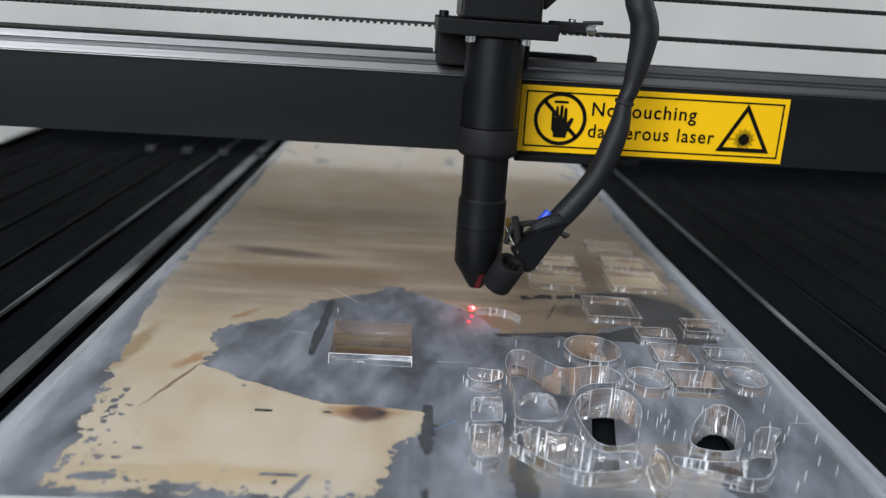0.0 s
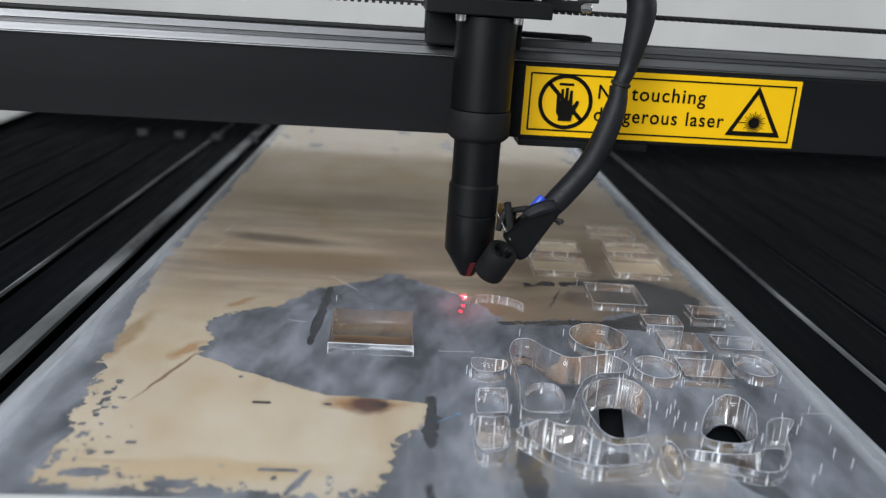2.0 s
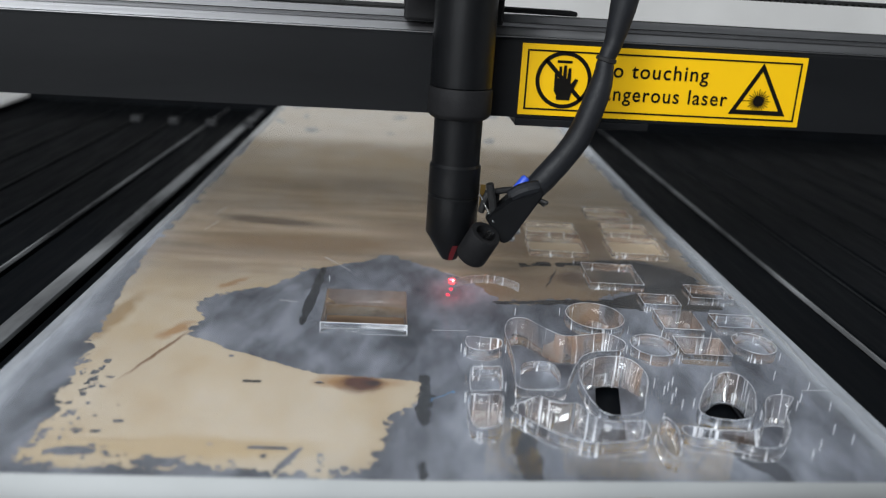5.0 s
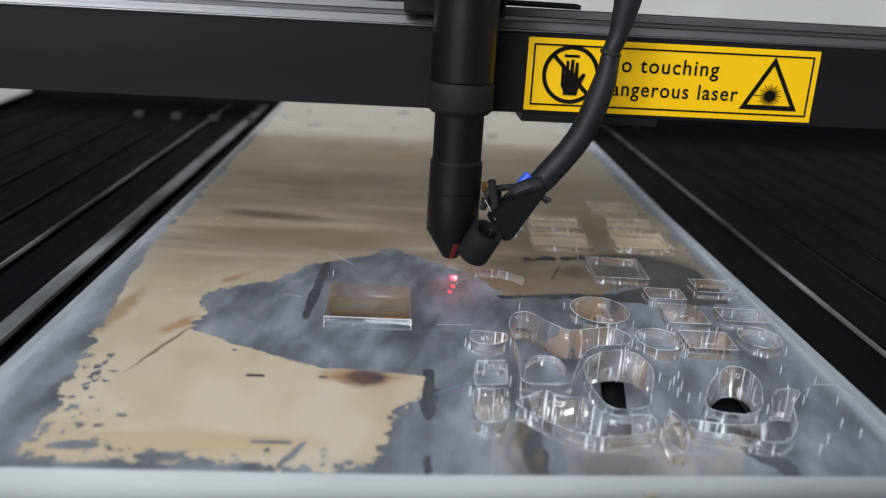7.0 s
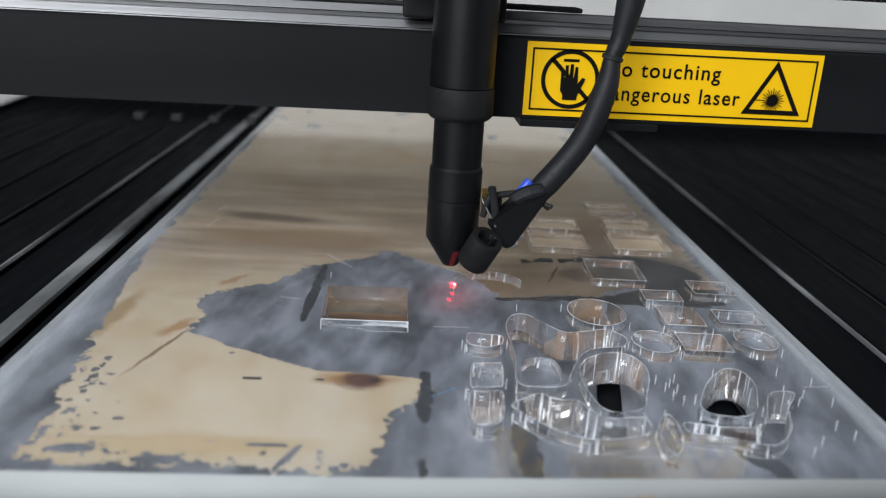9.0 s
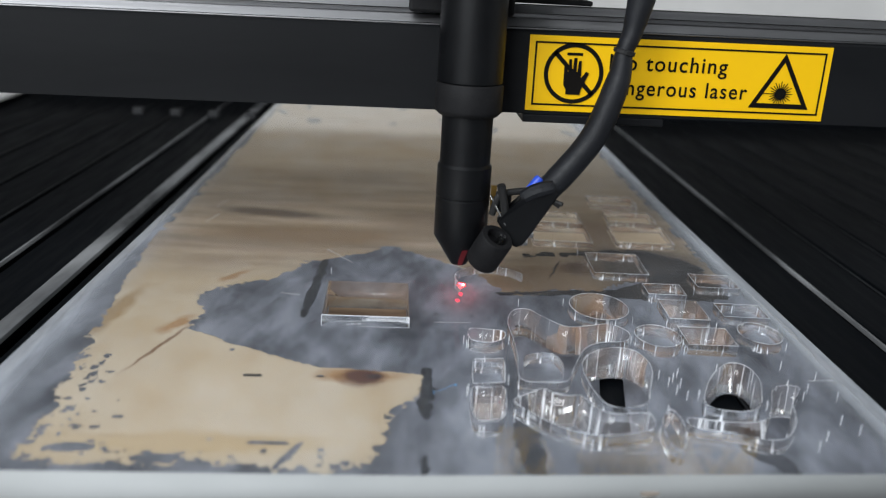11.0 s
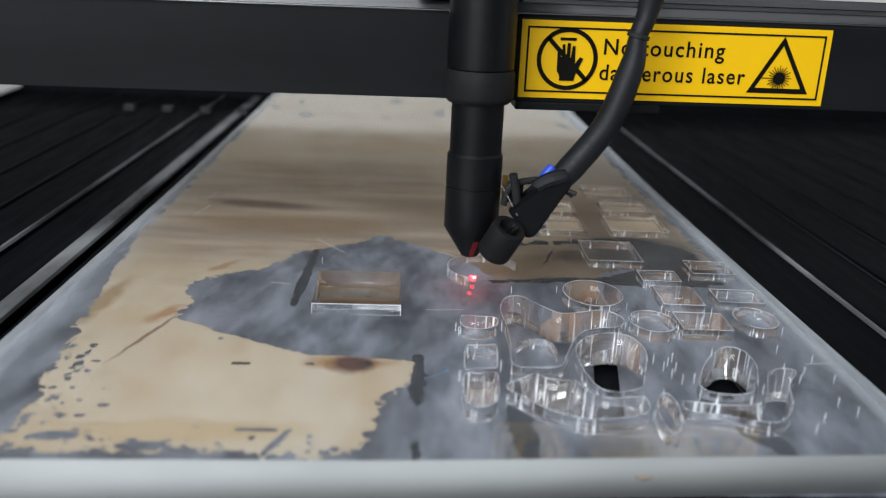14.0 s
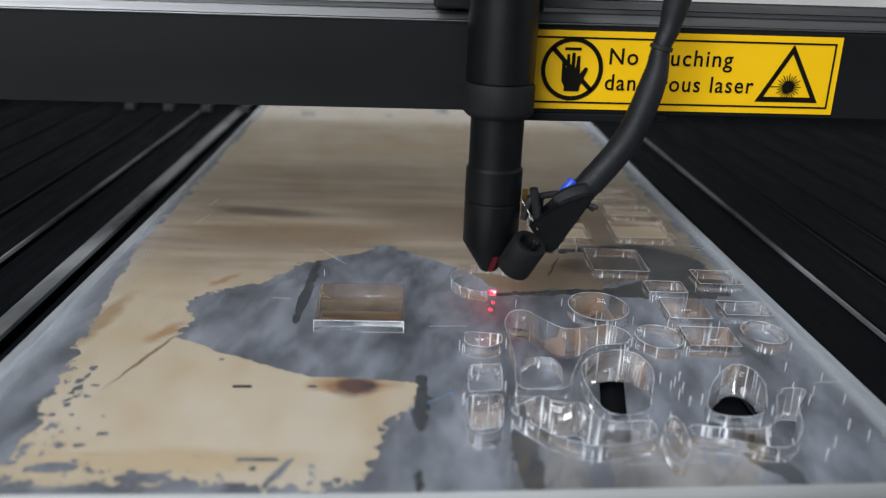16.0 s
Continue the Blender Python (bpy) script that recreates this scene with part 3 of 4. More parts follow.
def build_pieces():
    """Cut pieces that still sit in their openings, a kerf narrower and sunk a little, and dark brown scraps below."""
    def shrink(lp, k):
        n, out = len(lp), []
        cx = sum(p[0] for p in lp) / n
        cy = sum(p[1] for p in lp) / n
        for i in range(n):
            a, b = Vector(lp[i - 1]), Vector(lp[(i + 1) % n])
            q = Vector(((b - a).y, -(b - a).x)).normalized()
            c = Vector(lp[i])
            if len(lp) < 6:
                q = Vector((cx - c.x, cy - c.y)).normalized() * -1
            s = 1 if AREA(lp) > 0 else -1
            out.append(tuple(c - q * k * s))
        return out
    def AREA(lp):
        return sum(lp[i - 1][0] * lp[i][1] - lp[i][0] * lp[i - 1][1] for i in range(len(lp)))
    todo = [(LOOSE, 0.0004, "rounded block"), (SHAPES[1], 0.0004, "small square block"), (SHAPES[5], 0.0, "small oval"),
            (ROUND[1], 0.0, "round disc"), (ROUND[2], 0.0, "round disc"),
            (RECTS[4], 0.0, "oblong block"), (RECTS[2], 0.0, "oblong block"), (RECTS[3], 0.0, "oblong block"), (RECTS[5], 0.0, "oblong block")] + [(lp, 0.0, "oblong block") for lp in BLOCKS]
    for lp, drop, what in todo:
        bm = slab([shrink(lp, 0.0007)], -T_SHEET + 0.0001 - drop, -0.0008 - drop)
        for f in bm.faces:
            f.material_index = 0 if abs(f.normal.z) > 0.5 else 1
        ob = part("acrylic_offcut", bm, [ACRYLIC_TOP, ACRYLIC_CUT])
        ob.visible_shadow = False
        tagged(ob, "clear acrylic %s cut loose and still in its opening" % what, "acrylic piece", "cut acrylic pieces")
    for lp in (ROUND[0], RECTS[1], rect(-101, -58, -79, -46, 0)):
        bm = slab([shrink(lp, -0.0006)], -T_SHEET - 0.0012, -T_SHEET - 0.0004) if lp in ROUND + RECTS else slab([shrink(lp, 0.0006)], -T_SHEET + 0.0007, -T_SHEET + 0.0010)
        tagged(part("paper_scrap", bm, DARK_PAPER), "dark brown paper scrap under an opening of the sheet", "paper scrap", "scorched paper scraps")
    for lp in BLOCKS:
        bm = slab([shrink(lp, -0.0006)], -T_SHEET + 0.0008, -T_SHEET + 0.0011)
        tagged(part("paper_scrap", bm, CLEAN_PAPER), "pale tan paper scrap under a cut block of the sheet", "paper scrap", "pale paper scraps")


build_pieces()


def build_film():
    """Thin grey film below the bare part of the sheet, with two slots where dark bed shows."""
    def keep(x, y):
        taper = lambda c, h: math.sqrt(max(0.0, 1 - ((y - c) / h) ** 2))
        w = 0.0012 * noise.noise(Vector((x * 160, y * 160, 1))) + 0.0006 * noise.noise(Vector((x * 600, y * 600, 2)))
        if -0.085 < y and abs(x + 0.112 - 0.06 * (y + 0.1)) + 1.3 * w < 0.0022 * taper(-0.045, 0.048) or y < -0.135 and abs(x + 0.0490 - 0.04 * (y + 0.1)) + 2.2 * w < 0.0027 * taper(-0.156, 0.026):
            return False
        if inside(BURNT, x + 2 * w, y - 2 * w):
            return False
        if inside(WHEELS[1], x, y) or inside(WHEELS[0], x, y):
            return False
        if any(inside(lp, x, y) for lp in (ROUND[0], RECTS[1])):
            return False
        return any(inside(BARE, x + dx, y + dy) for dx, dy in ((0, 0), (0, 0.008), (0, -0.008), (0.008, 0), (-0.008, 0))) or x > -0.219 + 0.05 * y and (y < 0.06 and x < -0.150 + 0.1 * y or y < -0.190)
    bm = bmesh.new()
    grid_sheet(keep, -0.23, 0.134, -0.226, 0.06, 0.0009, lambda x, y: -T_SHEET + 0.0004 + 0.0002 * noise.noise(Vector((x * 40, y * 25, 4))), bm, 4)
    tagged(smooth(part("plastic_film", bm, FILM), 80), "wrinkled grey plastic film between sheet and slats", "plastic film")


build_film()


def build_film_flaps():
    """Two added flaps of film that leave a dark gap below one of the openings, leaned to fit the camera's view."""
    edge = lambda x, y: (x + 0.2 * (y + 0.141), y)
    for a, b in ((0.012, 0.0284), (0.0398, 0.056)):
        lp = [edge(a, -0.184), edge(b, -0.184), edge(b, -0.116), edge(a, -0.116)]
        tagged(part("film_flap", slab([lp], -T_SHEET + 0.0001, -T_SHEET + 0.0003), FILM), "added flap of grey film framing a dark gap under an opening", "plastic film", "film flaps")


build_film_flaps()


def build_gap_strips():
    """Dark strips that paint the shade of the slat gaps onto the film. Ends, half width."""
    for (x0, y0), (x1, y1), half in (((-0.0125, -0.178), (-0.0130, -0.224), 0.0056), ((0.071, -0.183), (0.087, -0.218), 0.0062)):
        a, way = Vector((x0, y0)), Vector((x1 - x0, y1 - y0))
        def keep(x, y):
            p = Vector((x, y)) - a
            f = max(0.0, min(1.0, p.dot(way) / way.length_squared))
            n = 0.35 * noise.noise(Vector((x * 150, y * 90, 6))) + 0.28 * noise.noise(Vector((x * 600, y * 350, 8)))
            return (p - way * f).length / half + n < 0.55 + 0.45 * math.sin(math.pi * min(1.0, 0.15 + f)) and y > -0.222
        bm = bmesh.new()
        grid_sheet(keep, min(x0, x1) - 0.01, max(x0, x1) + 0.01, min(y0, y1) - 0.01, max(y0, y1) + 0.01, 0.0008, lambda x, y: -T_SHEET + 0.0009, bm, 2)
        tagged(part("gap_strip", bm, GAP_DARK), "dark strip painting the shade of a slat gap under the sheet", "soot streak", "soot streaks")


build_gap_strips()


def build_burnt_film():
    def keep(x, y):
        w = 0.0014 * noise.noise(Vector((x * 120, y * 120, 3)))
        return inside(BURNT, x + w, y - w)
    bm = bmesh.new()
    grid_sheet(keep, -0.02, 0.134, -0.06, 0.06, 0.0012, lambda x, y: -T_SHEET + 0.0005, bm, 2)
    tagged(part("burnt_film", bm, BURNT_SOOT), "blackened burnt film patch under the acrylic sheet", "burnt film")


build_burnt_film()


def build_blue_reflection():
    # a small blue reflection, put in as a flat coloured patch
    rng = random.Random(3)
    lp = [(-0.0430 + (0.0065 * math.cos(a) + 0.002 * math.sin(a)) * rng.uniform(0.5, 1.1), -0.1545 + (0.0050 * math.cos(a) + 0.0012 * math.sin(a)) * rng.uniform(0.6, 1.2))
          for a in (2 * math.pi * i / 16 for i in range(16))]
    tagged(part("blue_reflection", slab([lp], -T_SHEET + 0.0008, -T_SHEET + 0.0010), plain("pale_blue_reflection", (0.10, 0.30, 0.55), 0.4)), "pale blue patch painting a small reflection under the sheet", "film scrap")


build_blue_reflection()


def build_cut_edges(sheet):
    """Fine pale tubes that paint the bright glint along each edge of a cut."""
    for lp in WHEELS + ROUND + RECTS + BLOCKS + SHAPES:
        for z, r in ((0.0001, 0.00016), (-T_SHEET + 0.0010, 0.00016))[:2 if lp in SHAPES[0:5:2] + SHAPES[6:] else 1]:
            pts = [Vector((x, y, z)) for x, y in lp]
            bm, rings, n = bmesh.new(), [], len(pts)
            for i, p in enumerate(pts):
                way = (pts[(i + 1) % n] - pts[i - 1]).normalized()
                side = Vector((way.y, -way.x, 0))
                k = (0.55 if lp in BLOCKS else 1.0) * r * max(0.12, 0.75 + 1.3 * noise.noise(p * 200))
                rings.append([bm.verts.new(p + k * (math.cos(a) * side + Vector((0, 0, math.sin(a))))) for a in (0.3, 2.4, 4.5)])
            for i in range(n):
                a, b = rings[i], rings[(i + 1) % n]
                for q in range(3):
                    bm.faces.new((a[q], a[(q + 1) % 3], b[(q + 1) % 3], b[q]))
            bmesh.ops.recalc_face_normals(bm, faces=bm.faces[:])
            part("cut_edge", bm, MARK_AND_GLINT, sheet)


build_cut_edges(SHEET)


def build_square_edges(sheet):
    (x0, y0), (x1, y1) = SQUARE[0], SQUARE[1]
    # painted glint on the near edges alone
    for z, r in ((0.0001, 0.00018), (-T_SHEET + 0.0003, 0.00014)):
        part("cut_edge", rod((x0, y0, z), (x1, y1, z), r, 6), MARK_AND_GLINT, sheet)
    for x in (x0, x1):
        part("cut_edge", rod((x, y0, -T_SHEET + 0.0003), (x, y0, 0.0), 0.00018, 6), MARK_AND_GLINT, sheet)
    # fine scratches in the surface
    for x, y, dx, dy in ((-0.106, 0.006, 0.016, -0.022), (-0.035, -0.012, 0.010, -0.008), (-0.124, -0.066, 0.010, -0.002), (-0.186, 0.050, 0.005, 0.020),
                         (-0.046, -0.098, 0.018, 0.001), (0.020, -0.213, 0.030, 0.002), (-0.186, 0.085, 0.004, 0.020), (0.118, -0.150, 0.012, 0.001)):
        part("scratch", box(0, 1, -0.00008, 0.00008, 0.0, 0.00015), SCRATCH, sheet).matrix_basis = (
            Matrix.Translation((x, y, 0.0001)) @ Euler((0, 0, math.atan2(dy, dx))).to_matrix().to_4x4() @ Matrix.Diagonal((math.hypot(dx, dy), 1, 1, 1)))


build_square_edges(SHEET)


def build_pierce_marks(sheet):
    rng = random.Random(12)
    spots = []
    for lp in SHAPES + WHEELS + ROUND + RECTS[:5]:
        for _ in range(3):
            i = rng.randrange(len(lp))
            cx = sum(p[0] for p in lp) / len(lp)
            cy = sum(p[1] for p in lp) / len(lp)
            spots.append((lp[i][0] + 0.22 * (lp[i][0] - cx), lp[i][1] + 0.22 * (lp[i][1] - cy)))
    spots += [(0.0585, -0.146), (0.0605, -0.151), (0.0620, -0.141), (0.0570, -0.157), (0.0600, -0.162), (0.0555, -0.150), (0.0530, -0.143),
              (0.107, -0.193), (0.100, -0.201), (0.119, -0.180), (0.126, -0.141), (0.109, -0.150), (0.114, -0.131), (0.123, -0.188),
              (0.0, -0.064), (0.007, -0.085), (0.016, -0.100), (0.127, -0.160), (-0.101, -0.026)]
    loops = SHAPES + WHEELS + ROUND + RECTS + BLOCKS + [SQUARE]
    for x, y in spots:
        if any(inside(lp, x + dx, y + dy) for lp in loops for dx, dy in ((0, 0), (6e-4, 0), (-6e-4, 0), (0, 6e-4), (0, -6e-4))) or x > 0.132:
            continue
        part("pierce_mark", lathe([(0.00012, -0.0130), (0.00022, -0.004), (0.00016, 0.0001)], Matrix.Translation((x, y, 0)), 6), MARK_AND_GLINT, sheet, "milky pierce mark")
    chip = bmesh.new()
    bmesh.ops.create_icosphere(chip, subdivisions=2, radius=1)
    for v in chip.verts:
        k = 1 + 0.35 * noise.noise(v.co * 2.3)
        v.co = Vector((0.0045 * v.co.x, 0.0016 * v.co.y, 0.0016 * v.co.z)) * k + Vector((0.0265, -0.2258, -0.0078))
    part("chip", chip, CHIP, sheet, "brown chip stuck to the sawn edge")


build_pierce_marks(SHEET)


# ------------------------------------------------------------ gantry
def text_mesh(body, size, x, y, z, width=None):
    cu = bpy.data.curves.new("tmp", "FONT")
    cu.body, cu.size, cu.space_character, cu.offset = body, size, 1.14, 0.00012
    ob = bpy.data.objects.new("tmp", cu)
    me = bpy.data.meshes.new_from_object(ob)
    bm = bmesh.new()
    bm.from_mesh(me)
    bpy.data.objects.remove(ob)
    bpy.data.curves.remove(cu)
    bpy.data.meshes.remove(me)
    xs = [v.co.x for v in bm.verts]
    k = width / (max(xs) - min(xs)) if width else 1
    for v in bm.verts:
        v.co = Vector((x + (v.co.x - min(xs)) * k, y, z + v.co.y))
    return bm


def flat(loops, y, thick=0.0002):
    """A thin printed shape in the upright plane at y, from loops of (x, z)."""
    bm = slab(loops, 0, thick)
    for v in bm.verts:
        v.co = Vector((v.co.x, y - v.co.z, v.co.y))
    bmesh.ops.recalc_face_normals(bm, faces=bm.faces[:])
    return bm


def build_gantry():
    gan = thing("gantry_beam", "black painted gantry beam with a steel guide rail", "gantry")
    prof = [(0.0012, 0.0936), (0.0012, 0.1352), (0.0022, 0.1364), (0.0060, 0.1364), (0.0060, 0.1372), (0.0440, 0.1372), (0.0440, 0.0936)]
    bm = bmesh.new()
    a = [bm.verts.new((-0.998, y, z)) for y, z in prof]
    b = [bm.verts.new((0.998, y, z)) for y, z in prof]
    for i in range(len(prof)):
        k = (i + 1) % len(prof)
        bm.faces.new((a[i], a[k], b[k], b[i]))
    bm.faces.new(a), bm.faces.new(list(reversed(b)))
    bmesh.ops.recalc_face_normals(bm, faces=bm.faces[:])
    part("beam", bm, BLACK_PAINT, gan)
    part("edge_strip", box(-0.75, 0.75, 0.0016, 0.0040, 0.1366, 0.1374, 0.0003), STEEL, gan, "thin bright edge along the beam")
    # guide rail with a groove along its face
    rp = [(0.0065, 0.1374), (0.0085, 0.1412), (0.0120, 0.1418), (0.0120, 0.1436), (0.0095, 0.1442), (0.0113, 0.1478), (0.0270, 0.1478), (0.0270, 0.1374)]
    bm = bmesh.new()
    a = [bm.verts.new((-0.998, y, z)) for y, z in rp]
    b = [bm.verts.new((0.998, y, z)) for y, z in rp]
    for i in range(len(rp)):
        k = (i + 1) % len(rp)
        bm.faces.new((a[i], a[k], b[k], b[i]))
    bm.faces.new(a), bm.faces.new(list(reversed(b)))
    bmesh.ops.recalc_face_normals(bm, faces=bm.faces[:])
    part("guide_rail", bm, STEEL, gan, "brushed steel linear guide rail")
    part("rail_cover", box(-0.75, -0.052, 0.022, 0.030, 0.1480, 0.1500, 0.0005), BELT, gan, "black strip along the rail")
    part("under_plate", box(-0.001, 0.0745, -0.0006, 0.030, 0.0892, 0.0934, 0.0006), BLACK_PAINT, gan, "black plate below the beam")
    # toothed belt, lower run with teeth and upper return run
    for nm, z in (("belt", 0.1645), ("return_belt", 0.1868)):
        bm = box(-0.75, 0.75, 0.015, 0.024, z - 0.0007, z + 0.0007)
        n = 300
        for i in range(n):
            x = -0.6 + 1.2 * i / n
            box(x, x + 0.0018, 0.015, 0.024, z - 0.0019, z - 0.0006, 0, bm)
        part(nm, bm, BELT, gan, "black toothed drive belt")
    # warning label
    lab = part("warning_label", box(0, 0.16, 0, 0.0010, 0.0955, 0.1342), YELLOW, gan, "yellow laser warning label with black print")
    y = -0.0003
    def ring_rect(m, w):
        o = [(m, 0.0955 + m), (0.16 - m, 0.0955 + m), (0.16 - m, 0.1342 - m), (m, 0.1342 - m)]
        m += w
        i = [(m, 0.0955 + m), (0.16 - m, 0.0955 + m), (0.16 - m, 0.1342 - m), (m, 0.1342 - m)]
        return [o, i]
    part("border_line", flat(ring_rect(0.0030, 0.0009), y), INK, lab)
    cx, cz, r = 0.0240, 0.1154, 0.0156
    part("prohibition_ring", flat([ellipse(cx, cz, r, r), ellipse(cx, cz, r - 0.0022, r - 0.0022)], y), INK, lab)
    d, q = 0.0105, 0.0008
    part("prohibition_bar", flat([[(cx - d - q, cz + d - q), (cx - d + q, cz + d + q), (cx + d + q, cz - d + q), (cx + d - q, cz - d - q)]], y), INK, lab)
    part("pictogram_dash", flat([[(cx - 0.0042, cz + 0.0092), (cx + 0.0040, cz + 0.0092), (cx + 0.0040, cz + 0.0106), (cx - 0.0042, cz + 0.0106)]], y), INK, lab)
    pal = [(-5.2, 2.5), (-5.0, -6), (-3.5, -8.5), (-3.5, -10.8), (4.0, -10.8), (4.4, -8), (8.0, 0.5), (6.4, 1.2), (4.0, -2.2), (3.6, 6.6), (2.2, 6.6), (1.8, 1.0),
           (1.3, 1.0), (1.2, 8.0), (-0.4, 8.0), (-0.6, 1.0), (-1.1, 1.0), (-1.6, 7.4), (-3.0, 7.2), (-2.8, 1.0), (-3.3, 1.0), (-4.0, 5.2), (-5.2, 5.0)]
    part("pictogram_shape", flat([[(cx + x * 0.001, cz + z * 0.001) for x, z in pal]], y - 0.0003), INK, lab)
    part("lettering", text_mesh("No touching", 0.0113, 0.0424, y - 0.0002, 0.1184, 0.0625), INK, lab)
    part("lettering", text_mesh("dangerous laser", 0.0113, 0.0412, y - 0.0002, 0.1056, 0.0760), INK, lab)
    tri = lambda k: [(0.1352 + px * k, 0.1118 + pz * k) for px, pz in ((-0.0155, -0.0098), (0.0155, -0.0098), (0.0, 0.0175))]
    part("warning_triangle", flat([tri(1.05), tri(0.79)], y), INK, lab)
    sx, sz = 0.1352, 0.1092
    part("laser_symbol", flat([ellipse(sx, sz, 0.0030, 0.0030, 24)], y), INK, lab)
    for i in range(24):
        a = 2 * math.pi * i / 24
        r1 = (0.0066, 0.0056)[i % 2]
        c, q = Vector((math.cos(a), math.sin(a))), Vector((-math.sin(a), math.cos(a)))
        lp = [tuple(Vector((sx, sz)) + c * r + q * w) for r, w in ((0.0028, 0.00030), (0.0028, -0.00030), (r1, -0.00016), (r1, 0.00016))]
        part("laser_ray", flat([lp], y), INK, lab)
    part("laser_ray", flat([[(sx - 0.0095, sz - 0.0002), (sx - 0.003, sz - 0.0002), (sx - 0.003, sz + 0.0002), (sx - 0.0095, sz + 0.0002)]], y), INK, lab)
    return gan


def build_head():
    head = thing("cutting_laser", "black laser cutting unit with lens tube, nozzle and air hose", "laser cutter")
    ax, ay = -0.0210, -0.0240
    at = Matrix.Translation((ax, ay, 0))
    tube = smooth(part("upper_tube", lathe([(0.0157, 0.1115), (0.0161, 0.1120), (0.0161, 0.160)], at), ANODIZED, head))
    smooth(part("collar", lathe([(0.0148, 0.0956), (0.0166, 0.0974), (0.0168, 0.0985), (0.0168, 0.1100), (0.0162, 0.1113)], at), RUBBER, head, "ribbed black focus collar"))
    smooth(part("lens_tube", lathe([(0.0128, 0.0700), (0.0128, 0.0958)], at), ANODIZED, head))
    noz = smooth(part("nozzle_body", lathe([(0.0036, 0.0168), (0.0042, 0.0170), (0.0138, 0.0325), (0.0138, 0.0530), (0.0134, 0.0534), (0.0134, 0.0540), (0.0138, 0.0545),
                                     (0.0138, 0.0698), (0.0128, 0.0712)], at), ANODIZED, head, "conical black air nozzle"))
    plate = part("mount_plate", box(-0.054, 0.0100, -0.0430, 0.006, 0.1608, 0.1692, 0.0008), ANODIZED, head)
    part("carriage", box(-0.0520, 0.0010, -0.004, 0.034, 0.1420, 0.1606, 0.0015), RUBBER, head, "black carriage block running on the rail")
    part("carriage_plate", box(0.0012, 0.0440, 0.0130, 0.0300, 0.1482, 0.1508, 0.0009), RUBBER, head, "thin black plate riding on the rail")
    for x in (-0.0355, -0.0065):
        smooth(part("screw", lathe([(0.0026, 0.1572), (0.0030, 0.1576), (0.0030, 0.1606)], Matrix.Translation((x, -0.036, 0)), 20), CHROME, plate, "bright socket screw"))
    for x, r in ((-0.0505, 0.0026), (-0.040, 0.0015)):
        smooth(part("screw", lathe([(r, 0.1690), (r, 0.1722), (r * 0.8, 0.1726)], Matrix.Translation((x, -0.030, 0)), 20), ANODIZED, plate))
    part("mirror_mount", box(-0.0420, 0.0005, -0.042, 0.004, 0.1694, 0.2150, 0.0015), ANODIZED, head, "black mirror housing above the lens tube")
    b = box(-0.007, 0.007, -0.030, -0.006, -0.004, 0.004, 0.0006)
    bmesh.ops.transform(b, matrix=pose(0.0015, 0, 0.1840, 0, 45, 0), verts=b.verts[:])
    part("mirror_cover", b, ANODIZED, head)
    # belt clamp
    cl = part("belt_clamp", box(0.0095, 0.0300, -0.020, -0.004, 0.1645, 0.1705, 0.0012), RUBBER, head)
    smooth(part("clamp_screw", lathe([(0.0025, 0), (0.0025, 0.0055), (0.0021, 0.006)], pose(0.0285, -0.018, 0.1672, 0, 90, 0), 18), CHROME, cl, "bright clamp screw"))
    smooth(part("clamp_screw", lathe([(0.0022, 0), (0.0022, 0.0020)], pose(0.0215, -0.014, 0.1702), 18), CHROME, cl))
    part("cable_tie_end", rod((0.028, -0.012, 0.1705), (0.0385, -0.016, 0.1712), 0.0011), BELT, cl)
    # hose
    ctrl = [(0.0440, 0.010, 0.2350), (0.0520, -0.012, 0.2050), (0.0545, -0.024, 0.1850), (0.0595, -0.026, 0.1680), (0.0562, -0.027, 0.1410), (0.0528, -0.028, 0.1300), (0.0512, -0.028, 0.1150),
            (0.0425, -0.028, 0.0880), (0.0260, -0.028, 0.0645), (0.0185, -0.029, 0.0575)]
    rad = [0.0066, 0.0068, 0.0074, 0.0078, 0.0052, 0.0042, 0.0061, 0.0068, 0.0066, 0.0058]
    pts, rs = spline(ctrl, 8), []
    for i in range(len(pts)):
        f = i / 8
        k = min(int(f), len(rad) - 2)
        rs.append(rad[k] + (rad[k + 1] - rad[k]) * (f - k) + 0.00006 * math.sin(i * 2.3) + 0.00012 * math.sin(i * 0.5 + 1))
    hose = smooth(part("air_hose", sweep(pts, rs, 20), SLEEVE, head, "black sleeved air hose and cables"), 60)
    part("cable_tie", lathe([(0.0050, -0.0011), (0.0054, -0.0008), (0.0054, 0.0008), (0.0050, 0.0011)], pose(0.0528, -0.028, 0.1300, 0, 12, 0), 20), BELT, hose)
    part("cable_tie", lathe([(0.0066, -0.0012), (0.0070, -0.0008), (0.0070, 0.0008), (0.0066, 0.0012)], pose(0.0195, -0.029, 0.0585, 0, 47, 0), 20), BELT, hose)
    part("tie_tail", rod((0.0240, -0.033, 0.0550), (0.0285, -0.036, 0.0540), 0.0012, 8), BELT, hose)
    part("tie_tail", rod((0.0240, -0.030, 0.0540), (0.0280, -0.032, 0.0515), 0.0010, 8), BELT, hose)
    smooth(part("wire_sleeve", lathe([(0.0026, 0), (0.0026, 0.007), (0.0020, 0.0085)], pose(0.0125, -0.029, 0.0590, 0, 35, 0), 16), BLUE, hose, "blue wire connector"))
    # pointer with its holder
    hold = part("pointer_bracket", holder_mesh(), ANODIZED, head, "folded black holder strap")
    ptr = pose(-0.0100, -0.037, 0.0235, 24, 22, 0)
